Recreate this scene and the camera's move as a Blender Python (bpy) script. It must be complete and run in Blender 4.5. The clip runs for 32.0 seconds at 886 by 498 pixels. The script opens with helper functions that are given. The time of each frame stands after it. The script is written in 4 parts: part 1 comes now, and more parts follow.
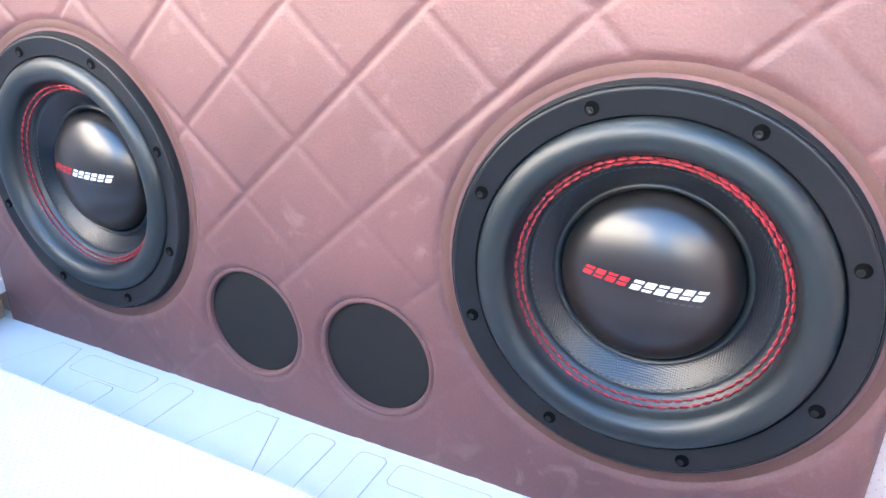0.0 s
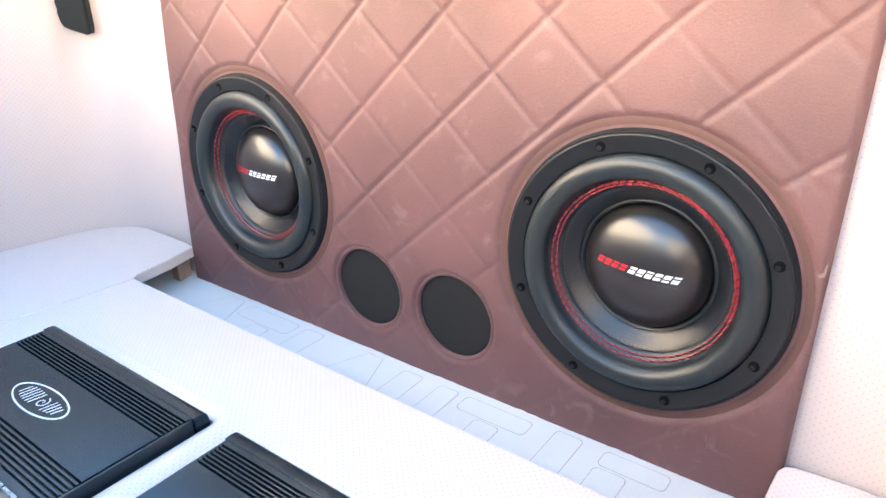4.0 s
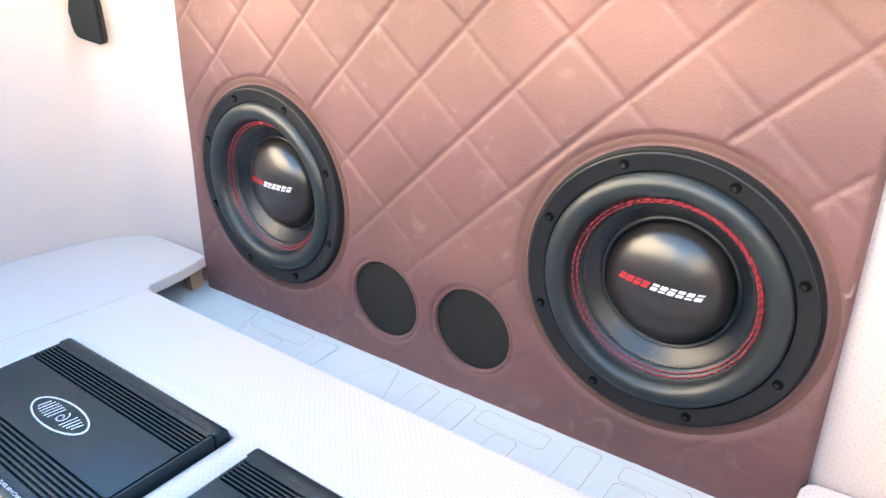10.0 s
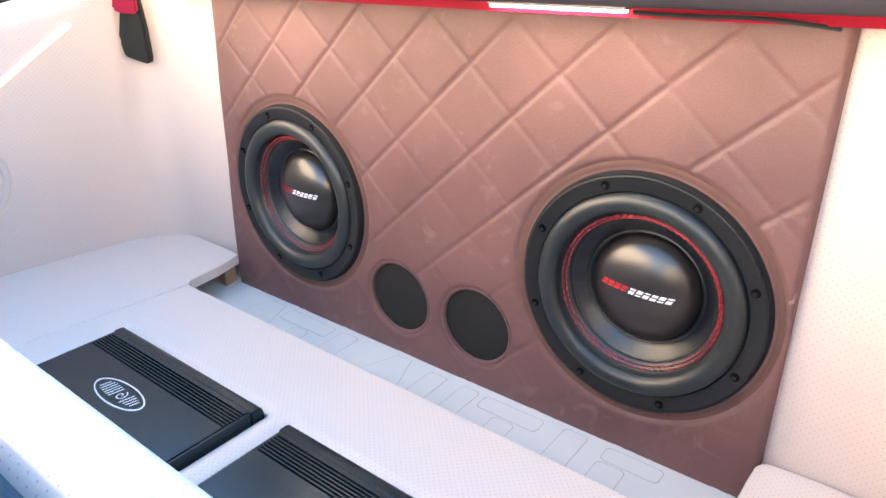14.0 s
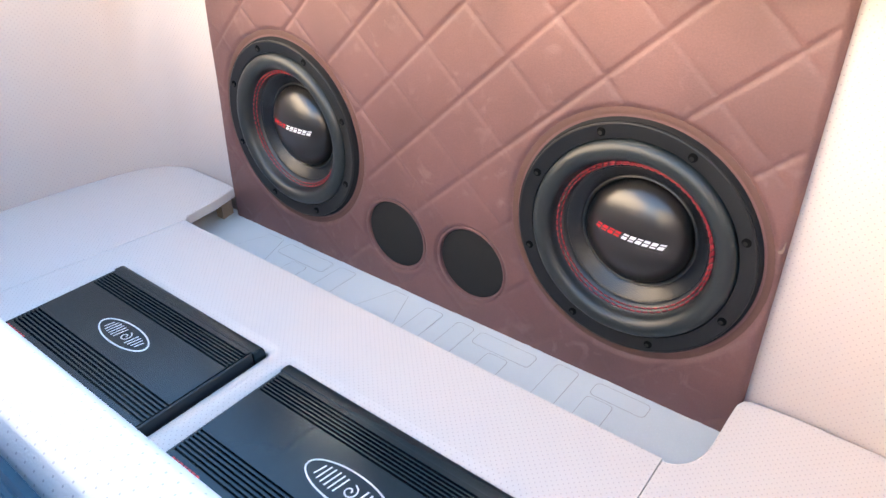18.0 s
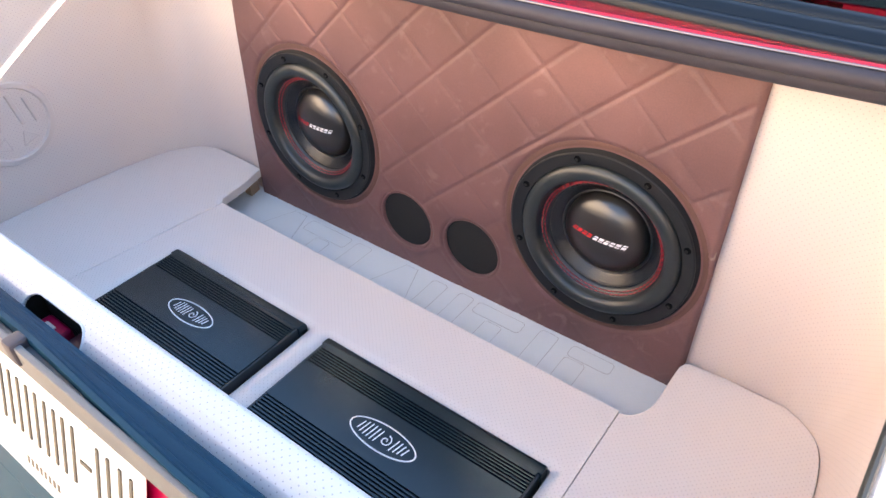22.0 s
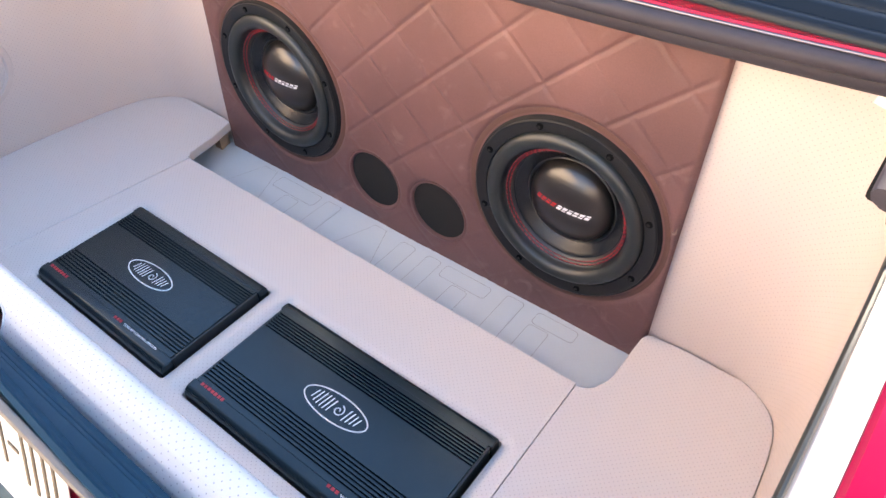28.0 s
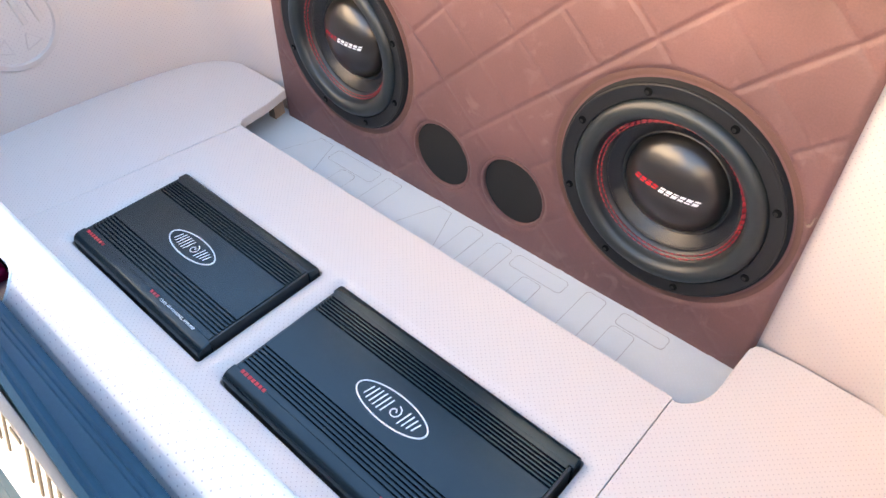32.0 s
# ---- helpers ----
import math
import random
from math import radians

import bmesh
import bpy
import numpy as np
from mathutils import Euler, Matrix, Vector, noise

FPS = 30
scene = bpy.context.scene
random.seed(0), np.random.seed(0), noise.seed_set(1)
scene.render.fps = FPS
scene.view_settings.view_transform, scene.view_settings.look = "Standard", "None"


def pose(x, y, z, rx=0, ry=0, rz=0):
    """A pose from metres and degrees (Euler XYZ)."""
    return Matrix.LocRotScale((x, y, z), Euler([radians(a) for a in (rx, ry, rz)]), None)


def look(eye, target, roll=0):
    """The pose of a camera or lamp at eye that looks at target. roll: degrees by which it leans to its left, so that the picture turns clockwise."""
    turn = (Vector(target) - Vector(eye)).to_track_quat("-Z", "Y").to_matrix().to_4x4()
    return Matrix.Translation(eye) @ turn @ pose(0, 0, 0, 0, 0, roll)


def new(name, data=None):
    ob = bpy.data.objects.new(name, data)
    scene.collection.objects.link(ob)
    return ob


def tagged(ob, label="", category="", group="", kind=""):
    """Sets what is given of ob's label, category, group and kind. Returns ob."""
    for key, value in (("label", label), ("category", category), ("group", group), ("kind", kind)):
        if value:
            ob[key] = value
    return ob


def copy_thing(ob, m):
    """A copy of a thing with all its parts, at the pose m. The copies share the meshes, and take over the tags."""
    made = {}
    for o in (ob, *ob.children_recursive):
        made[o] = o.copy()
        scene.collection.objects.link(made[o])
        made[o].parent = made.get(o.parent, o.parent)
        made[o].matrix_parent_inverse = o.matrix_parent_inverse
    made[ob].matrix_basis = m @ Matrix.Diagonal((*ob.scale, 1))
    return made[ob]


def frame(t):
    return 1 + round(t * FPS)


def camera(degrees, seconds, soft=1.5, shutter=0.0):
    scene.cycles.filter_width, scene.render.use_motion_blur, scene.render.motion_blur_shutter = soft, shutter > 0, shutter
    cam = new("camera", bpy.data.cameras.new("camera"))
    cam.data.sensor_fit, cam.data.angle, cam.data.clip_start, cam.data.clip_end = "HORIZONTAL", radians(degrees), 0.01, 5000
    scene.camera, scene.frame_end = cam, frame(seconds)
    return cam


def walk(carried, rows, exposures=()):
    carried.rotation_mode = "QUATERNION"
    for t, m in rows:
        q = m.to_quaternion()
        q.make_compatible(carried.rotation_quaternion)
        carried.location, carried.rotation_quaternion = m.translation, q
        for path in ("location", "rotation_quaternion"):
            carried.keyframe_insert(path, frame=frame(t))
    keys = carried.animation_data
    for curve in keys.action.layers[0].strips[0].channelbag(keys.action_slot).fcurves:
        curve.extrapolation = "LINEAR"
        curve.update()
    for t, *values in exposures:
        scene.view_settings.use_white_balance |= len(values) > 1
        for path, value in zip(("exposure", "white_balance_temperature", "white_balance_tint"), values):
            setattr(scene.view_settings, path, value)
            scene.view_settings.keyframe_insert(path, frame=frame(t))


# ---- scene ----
cam = camera(65.9, 32.0)
PATH = [
    (0, (0.277, -0.406, 0.337), (-0.534, 1.246, -0.445), 0.5),
    (0.5, (0.304, -0.447, 0.36), (-0.667, 1.111, -0.433), 0.1),
    (1, (0.316, -0.472, 0.373), (-0.713, 1.049, -0.421), 0.0),
    (1.5, (0.327, -0.501, 0.396), (-0.726, 0.999, -0.404), -0.1),
    (2, (0.361, -0.531, 0.416), (-0.709, 0.957, -0.383), -0.4),
    (2.5, (0.38, -0.537, 0.423), (-0.705, 0.941, -0.377), -0.6),
    (3, (0.394, -0.544, 0.421), (-0.692, 0.936, -0.374), -0.5),
    (3.5, (0.404, -0.548, 0.413), (-0.687, 0.928, -0.381), -0.6),
    (5.5, (0.414, -0.548, 0.407), (-0.683, 0.926, -0.383), -0.6),
    (6, (0.414, -0.552, 0.399), (-0.689, 0.925, -0.377), -0.3),
    (6.5, (0.412, -0.552, 0.405), (-0.686, 0.921, -0.386), -0.5),
    (7, (0.41, -0.554, 0.402), (-0.687, 0.922, -0.385), -0.2),
    (7.5, (0.396, -0.551, 0.421), (-0.702, 0.923, -0.368), -0.7),
    (8, (0.383, -0.555, 0.423), (-0.708, 0.924, -0.364), -0.5),
    (8.5, (0.376, -0.56, 0.43), (-0.708, 0.927, -0.355), -0.4),
    (9, (0.386, -0.544, 0.426), (-0.697, 0.944, -0.357), -0.4),
    (9.5, (0.386, -0.544, 0.424), (-0.7, 0.938, -0.366), -0.4),
    (10, (0.389, -0.556, 0.424), (-0.701, 0.921, -0.368), -0.5),
    (10.5, (0.398, -0.576, 0.438), (-0.699, 0.885, -0.377), -0.5),
    (11, (0.407, -0.594, 0.449), (-0.699, 0.856, -0.372), -0.6),
    (11.5, (0.423, -0.609, 0.462), (-0.692, 0.835, -0.359), -0.7),
    (12, (0.435, -0.62, 0.472), (-0.691, 0.815, -0.348), -0.7),
    (12.5, (0.433, -0.619, 0.477), (-0.695, 0.816, -0.342), -0.7),
    (13, (0.434, -0.615, 0.478), (-0.692, 0.819, -0.343), -0.7),
    (13.5, (0.444, -0.615, 0.475), (-0.689, 0.821, -0.335), -0.6),
    (14, (0.451, -0.615, 0.477), (-0.68, 0.82, -0.335), -0.6),
    (14.5, (0.455, -0.618, 0.471), (-0.676, 0.822, -0.334), -0.5),
    (16.5, (0.466, -0.624, 0.465), (-0.675, 0.807, -0.34), -0.5),
    (17, (0.462, -0.619, 0.483), (-0.676, 0.811, -0.33), -0.6),
    (17.5, (0.455, -0.616, 0.49), (-0.671, 0.81, -0.346), -0.6),
    (18, (0.446, -0.603, 0.512), (-0.608, 0.739, -0.531), -0.8),
    (18.5, (0.45, -0.608, 0.543), (-0.564, 0.702, -0.577), -0.7),
    (19, (0.462, -0.615, 0.572), (-0.542, 0.702, -0.55), -0.8),
    (19.5, (0.466, -0.627, 0.599), (-0.536, 0.686, -0.529), -0.8),
    (20, (0.476, -0.644, 0.615), (-0.521, 0.675, -0.511), -0.8),
    (20.5, (0.476, -0.665, 0.651), (-0.497, 0.652, -0.498), -0.5),
    (21, (0.481, -0.67, 0.67), (-0.451, 0.581, -0.581), -0.8),
    (21.5, (0.483, -0.683, 0.697), (-0.454, 0.564, -0.555), -0.8),
    (22, (0.482, -0.687, 0.702), (-0.458, 0.557, -0.551), -0.8),
    (22.5, (0.486, -0.678, 0.704), (-0.454, 0.559, -0.556), -1.1),
    (23, (0.49, -0.682, 0.7), (-0.453, 0.556, -0.556), -0.8),
    (23.5, (0.487, -0.676, 0.688), (-0.455, 0.562, -0.569), -0.9),
    (24, (0.482, -0.663, 0.677), (-0.458, 0.578, -0.578), -0.8),
    (24.5, (0.463, -0.655, 0.649), (-0.472, 0.59, -0.605), -0.6),
    (25, (0.442, -0.64, 0.621), (-0.49, 0.605, -0.637), -0.6),
    (25.5, (0.437, -0.637, 0.615), (-0.493, 0.614, -0.639), -0.7),
    (27.5, (0.492, -0.625, 0.701), (-0.373, 0.524, -0.689), -0.4),
    (28, (0.504, -0.618, 0.716), (-0.376, 0.522, -0.672), -0.4),
    (28.5, (0.509, -0.618, 0.723), (-0.378, 0.513, -0.667), -0.4),
    (29, (0.51, -0.62, 0.726), (-0.391, 0.496, -0.668), -0.5),
    (29.5, (0.514, -0.627, 0.723), (-0.401, 0.48, -0.669), -0.6),
    (30, (0.506, -0.625, 0.711), (-0.419, 0.47, -0.684), -0.7),
    (30.5, (0.493, -0.619, 0.697), (-0.442, 0.468, -0.697), -0.6),
    (31, (0.477, -0.614, 0.666), (-0.476, 0.461, -0.726), -0.9),
    (31.5, (0.452, -0.602, 0.647), (-0.508, 0.461, -0.749), -1.0),
    (32, (0.43, -0.587, 0.623), (-0.543, 0.469, -0.769), -1.0),
]
EXPOSURES = [(0, 4.44, 6500, 2), (1.5, 4.16, 7550, 2), (3, 4.19, 8150, 5), (6, 4.15, 8150, 0), (8, 4.10, 8050, 0), (10, 4.16, 8150, 1), (12, 3.84, 8350, 2), (14, 3.84, 8850, 8), (17, 3.80, 8850, 10), (18, 3.76, 8700, 7), (20, 3.61, 8900, 11), (22, 3.41, 9100, 13), (24, 3.56, 9100, 13), (25, 3.63, 9200, 12), (28, 3.39, 9400, 15), (29, 3.24, 9400, 15), (30, 3.29, 9400, 15), (31, 3.54, 9500, 14), (32, 3.79, 9800, 11)]
walk(cam, [(t, look(eye, target, roll)) for t, eye, target, roll in PATH], EXPOSURES)

# ---------- world and light ----------
SUN_EL, SUN_AZ = radians(24), radians(14)
world = bpy.data.worlds.new("sky")
scene.world = world
world.use_nodes = True
wt = world.node_tree
sky = wt.nodes.new("ShaderNodeTexSky")
sky.sky_type = "NISHITA"
sky.sun_disc = False
sky.ozone_density, sky.dust_density = 4.0, 0.4
sky.sun_elevation, sky.sun_rotation = SUN_EL, SUN_AZ
clear = wt.nodes.new("ShaderNodeHueSaturation")
clear.inputs["Saturation"].default_value = 1.08
wt.links.new(sky.outputs[0], clear.inputs["Color"])
wt.links.new(clear.outputs[0], wt.nodes["Background"].inputs[0])
wt.nodes["Background"].inputs[1].default_value = 0.15
sun = new("sun", bpy.data.lights.new("sun", "SUN"))
sun.data.energy, sun.data.angle, sun.data.color = 5.0, radians(0.6), (1.0, 0.93, 0.84)
sun.matrix_world = look((0, 0, 0), (-math.sin(SUN_AZ) * math.cos(SUN_EL), -math.cos(SUN_AZ) * math.cos(SUN_EL), -math.sin(SUN_EL)))


# ---------- materials ----------
def material(name, color, rough=0.5, metal=0.0, grain=0.0, grain_scale=400.0, stain=0.0, stain_scale=6.0, bump=0.0, coat=0.0, tint=None):
    """A surface with stains at a large scale and grain and relief at a fine one."""
    m = bpy.data.materials.new(name)
    m.use_nodes = True
    n, l = m.node_tree.nodes, m.node_tree.links
    b = n["Principled BSDF"]
    b.inputs["Roughness"].default_value, b.inputs["Metallic"].default_value = rough, metal
    b.inputs["Coat Weight"].default_value = coat
    b.inputs["Coat Roughness"].default_value = 0.05
    co = n.new("ShaderNodeTexCoord")
    big = n.new("ShaderNodeTexNoise")
    big.inputs["Scale"].default_value, big.inputs["Detail"].default_value = stain_scale, 5
    fine = n.new("ShaderNodeTexNoise")
    fine.inputs["Scale"].default_value, fine.inputs["Detail"].default_value = grain_scale, 3
    l.new(co.outputs["Object"], big.inputs["Vector"])
    l.new(co.outputs["Object"], fine.inputs["Vector"])
    mix = n.new("ShaderNodeMix")
    mix.data_type = "RGBA"
    mix.inputs["A"].default_value = (*color, 1)
    mix.inputs["B"].default_value = (*(tint or [c * 0.6 for c in color]), 1)
    ramp = n.new("ShaderNodeMapRange")
    ramp.inputs[1].default_value, ramp.inputs[2].default_value = 0.35, 0.75
    ramp.inputs[4].default_value = stain
    l.new(big.outputs["Fac"], ramp.inputs[0])
    l.new(ramp.outputs[0], mix.inputs["Factor"])
    mix2 = n.new("ShaderNodeMix")
    mix2.data_type, mix2.blend_type = "RGBA", "MULTIPLY"
    mix2.inputs["Factor"].default_value = grain
    l.new(mix.outputs["Result"], mix2.inputs["A"])
    l.new(fine.outputs["Fac"], mix2.inputs["B"])
    l.new(mix2.outputs["Result"], b.inputs["Base Color"])
    if bump:
        bm_ = n.new("ShaderNodeBump")
        bm_.inputs["Strength"].default_value, bm_.inputs["Distance"].default_value = bump, 0.001
        l.new(fine.outputs["Fac"], bm_.inputs["Height"])
        l.new(bm_.outputs[0], b.inputs["Normal"])
    m["shade"] = mix2.name
    return m


def perforated(name, color, step=0.0078, hole=0.0006, hole_color=(0.41, 0.335, 0.31), **kw):
    """Leather with a staggered grid of punched holes, laid out by the mesh's own map in metres."""
    m = material(name, color, **kw)
    n, l = m.node_tree.nodes, m.node_tree.links
    b = n["Principled BSDF"]
    uv = n.new("ShaderNodeUVMap")

    def dots(off):
        add = n.new("ShaderNodeVectorMath")
        add.operation = "ADD"
        add.inputs[1].default_value = (off, off, 0)
        l.new(uv.outputs[0], add.inputs[0])
        wrap = n.new("ShaderNodeVectorMath")
        wrap.operation = "MODULO"
        wrap.inputs[1].default_value = (step, step, 1)
        l.new(add.outputs[0], wrap.inputs[0])
        sub = n.new("ShaderNodeVectorMath")
        sub.operation = "DISTANCE"
        sub.inputs[1].default_value = (step / 2, step / 2, 0)
        l.new(wrap.outputs[0], sub.inputs[0])
        return sub

    low = n.new("ShaderNodeMath")
    low.operation = "MINIMUM"
    l.new(dots(1000.0 * step).outputs["Value"], low.inputs[0])
    l.new(dots(1000.5 * step).outputs["Value"], low.inputs[1])
    edge = n.new("ShaderNodeMapRange")
    edge.inputs[1].default_value, edge.inputs[2].default_value = hole * 0.7, hole * 1.3
    edge.inputs[3].default_value, edge.inputs[4].default_value = 1, 0
    l.new(low.outputs[0], edge.inputs[0])
    mix = n.new("ShaderNodeMix")
    mix.data_type = "RGBA"
    mix.inputs["B"].default_value = (*hole_color, 1)
    l.new(edge.outputs[0], mix.inputs["Factor"])
    l.new(n[m["shade"]].outputs["Result"], mix.inputs["A"])
    l.new(mix.outputs["Result"], b.inputs["Base Color"])
    return m


BROWN = material("brown_suede", (0.176, 0.081, 0.077), rough=0.53, grain=0.3, grain_scale=500, stain=1.0, stain_scale=8, bump=0.35, tint=(0.122, 0.056, 0.053))


def scuffed(m, color):
    """Adds pale scuff marks in patches."""
    n, l = m.node_tree.nodes, m.node_tree.links
    co = n.new("ShaderNodeTexCoord")
    line_ = n.new("ShaderNodeTexNoise")
    line_.inputs["Scale"].default_value, line_.inputs["Detail"].default_value, line_.inputs["Distortion"].default_value = 46, 8, 0.8
    patch = n.new("ShaderNodeTexNoise")
    patch.inputs["Scale"].default_value, patch.inputs["Detail"].default_value = 11, 3
    for t in (line_, patch):
        l.new(co.outputs["Object"], t.inputs["Vector"])
    off = n.new("ShaderNodeMath")
    off.operation = "SUBTRACT"
    off.inputs[1].default_value = 0.5
    l.new(line_.outputs["Fac"], off.inputs[0])
    thin = n.new("ShaderNodeMapRange")
    thin.inputs[1].default_value, thin.inputs[2].default_value = 0.05, 0.20
    l.new(off.outputs[0], thin.inputs[0])
    where = n.new("ShaderNodeMapRange")
    where.inputs[1].default_value, where.inputs[2].default_value, where.inputs[4].default_value = 0.46, 0.74, 0.36
    l.new(patch.outputs["Fac"], where.inputs[0])
    both = n.new("ShaderNodeMath")
    both.operation = "MULTIPLY"
    l.new(thin.outputs[0], both.inputs[0])
    l.new(where.outputs[0], both.inputs[1])
    mix = n.new("ShaderNodeMix")
    mix.data_type = "RGBA"
    mix.inputs["B"].default_value = (*color, 1)
    l.new(both.outputs[0], mix.inputs["Factor"])
    l.new(n[m["shade"]].outputs["Result"], mix.inputs["A"])
    l.new(mix.outputs["Result"], n["Principled BSDF"].inputs["Base Color"])
    return m


scuffed(BROWN, (0.34, 0.23, 0.21))
TORN = material("torn_leather", (0.30, 0.20, 0.17), rough=0.9, grain=0.4, grain_scale=900, stain=0.6, stain_scale=120)
BROWN_RING = material("smooth_brown_suede", (0.125, 0.056, 0.044), rough=0.7, grain=0.3, grain_scale=900, stain=0.5, stain_scale=9, bump=0.2)
WHITE = perforated("white_perforated_leather", (0.59, 0.495, 0.455), rough=0.5, grain=0.08, grain_scale=700, stain=0.3, stain_scale=3, bump=0.15, tint=(0.55, 0.45, 0.41))
BOARD = perforated("grey_white_perforated_leather", (0.65, 0.575, 0.545), step=0.0072, hole_color=(0.42, 0.35, 0.33), rough=0.5, grain=0.1, grain_scale=700, stain=0.4, stain_scale=3, bump=0.15, tint=(0.61, 0.525, 0.48))
# white sill leather with the sky's blue cast put into its base colour
SILL_SKYLIT = perforated("skylit_perforated_leather", (0.375, 0.405, 0.44), hole=0.0006, hole_color=(0.20, 0.21, 0.24), rough=0.42, grain=0.1, grain_scale=700, stain=0.4, stain_scale=3, bump=0.15, tint=(0.335, 0.355, 0.39))
TRIM_PLAIN = material("pinkish_white_leather", (0.57, 0.475, 0.435), rough=0.5, grain=0.1, grain_scale=700, stain=0.3, stain_scale=4, bump=0.15)
GREY_LEATHER = perforated("pale_grey_leather", (0.60, 0.635, 0.65), hole_color=(0.55, 0.58, 0.595), rough=0.5, grain=0.1, grain_scale=700, stain=0.3, stain_scale=5, bump=0.15)
TAN = material("tan_leather", (0.36, 0.24, 0.17), rough=0.6, grain=0.2, stain=0.4, stain_scale=20, bump=0.15)
GROOVE_SHADE = material("groove_shade", (0.30, 0.29, 0.28), rough=0.8)
FRAME_BLACK = material("black_cast_frame", (0.014, 0.015, 0.017), rough=0.36, grain=0.3, grain_scale=1500, stain=0.5, stain_scale=20, bump=0.12)
# rubber and cone are black; reflected sky blue is put into their base colours
RUBBER = material("sky_tinted_rubber", (0.0125, 0.0185, 0.0205), rough=0.42, grain=0.2, grain_scale=1200, stain=0.4, stain_scale=15, bump=0.05)
CONE = material("sky_tinted_cone", (0.009, 0.011, 0.014), rough=0.22, grain=0.2, grain_scale=700, stain=0.4, stain_scale=30, bump=0.5)


def woven(m, step):
    """Turns a surface's relief into a plain weave, laid out by the object's own axes."""
    n, l = m.node_tree.nodes, m.node_tree.links
    co = n.new("ShaderNodeTexCoord")
    threads = []
    for axis in ("X", "Z"):
        w = n.new("ShaderNodeTexWave")
        w.wave_type, w.bands_direction, w.wave_profile = "BANDS", axis, "SIN"
        w.inputs["Scale"].default_value, w.inputs["Distortion"].default_value = 0.314 / step, 0.4
        l.new(co.outputs["Object"], w.inputs["Vector"])
        threads.append(w)
    mul = n.new("ShaderNodeMath")
    mul.operation = "MULTIPLY"
    l.new(threads[0].outputs["Fac"], mul.inputs[0])
    l.new(threads[1].outputs["Fac"], mul.inputs[1])
    bump = n.new("ShaderNodeBump")
    bump.inputs["Strength"].default_value, bump.inputs["Distance"].default_value = 0.22, 0.0006
    l.new(mul.outputs[0], bump.inputs["Height"])
    l.new(bump.outputs[0], n["Principled BSDF"].inputs["Normal"])
    return m


woven(CONE, 0.0016)
CAP = material("black_dust_cap", (0.013, 0.011, 0.010), rough=0.30, grain=0.0, stain=0.3, stain_scale=30)
for m_, level in ((CAP, 0.85), (RUBBER, 0.6), (FRAME_BLACK, 0.34)):
    m_.node_tree.nodes["Principled BSDF"].inputs["Specular IOR Level"].default_value = level
RED_THREAD = material("red_thread", (0.32, 0.018, 0.030), rough=0.6, grain=0.2)
RED_MARK = material("red_print", (0.48, 0.012, 0.022), rough=0.5)
WHITE_MARK = material("white_print", (0.75, 0.75, 0.75), rough=0.5)
TAN_THREAD = material("tan_thread", (0.045, 0.036, 0.022), rough=0.7)
BOLT_GREY = material("worn_grey_bolt_head", (0.016, 0.016, 0.016), rough=0.4, metal=0.6)
FAINT_MARK = material("faint_grey_print", (0.07, 0.07, 0.07), rough=0.5)
FOAM = material("black_foam", (0.004, 0.004, 0.005), rough=0.95, grain=0.3)
HOLE_SHADE = material("bolt_hole_shade", (0.0015, 0.0015, 0.0015), rough=1.0)
HOLE_SHADE.node_tree.nodes["Principled BSDF"].inputs["Specular IOR Level"].default_value = 0.1
FLOOR_DARK = material("dark_boot_carpet", (0.05, 0.042, 0.038), rough=0.95, grain=0.5, bump=0.4)
BLACK_CLOTH = material("black_port_lining", (0.0045, 0.0045, 0.005), rough=0.85, grain=0.4, grain_scale=600)
# teal in the base colour stands in for blue sky reflected on black metal
AMP_BLACK = material("sky_tinted_black_aluminium", (0.015, 0.034, 0.044), rough=0.27, metal=0.45, grain=0.2, grain_scale=1500, stain=0.4, stain_scale=12)
AMP_DARK = material("black_amp_end", (0.012, 0.020, 0.026), rough=0.42, grain=0.2, grain_scale=1200, stain=0.4, stain_scale=20)
FLANGE_RED = material("matt_red_paint", (0.28, 0.0003, 0.018), rough=0.6, stain=0.3, stain_scale=8)
FLANGE_RED.node_tree.nodes["Principled BSDF"].inputs["Specular IOR Level"].default_value = 0.15
RED_PAINT = material("red_car_paint", (0.26, 0.0005, 0.032), rough=0.35, coat=0.03, stain=0.2, stain_scale=5)
SEAL = material("grey_black_rubber_seal", (0.044, 0.041, 0.053), rough=0.6, grain=0.2, stain=0.5, stain_scale=12, bump=0.1)
# black rubber whose blue sky sheen is painted into the base colour
SEAL_SHEEN = material("sky_sheened_seal", (0.004, 0.034, 0.064), rough=0.65, grain=0.2, stain=0.5, stain_scale=14, bump=0.1)
for m_, level in ((SEAL_SHEEN, 0.05), (SEAL, 0.25)):
    m_.node_tree.nodes["Principled BSDF"].inputs["Specular IOR Level"].default_value = level
PLATE_WHITE = material("white_plate_enamel", (0.58, 0.61, 0.64), rough=0.45, stain=0.35, stain_scale=25, tint=(0.42, 0.41, 0.40))
PLATE_DARK = material("dark_embossed_paint", (0.085, 0.078, 0.066), rough=0.5)
PLATE_TEAL = material("teal_print", (0.003, 0.036, 0.064), rough=0.5)
for m_ in (PLATE_TEAL, PLATE_DARK, RED_PAINT):
    m_.node_tree.nodes["Principled BSDF"].inputs["Specular IOR Level"].default_value = 0.12
CHROME = material("worn_bare_metal", (0.55, 0.53, 0.48), rough=0.35, metal=0.8, stain=0.4, stain_scale=30)
PLATE_GREY = material("faded_plate_print", (0.35, 0.34, 0.33), rough=0.5)
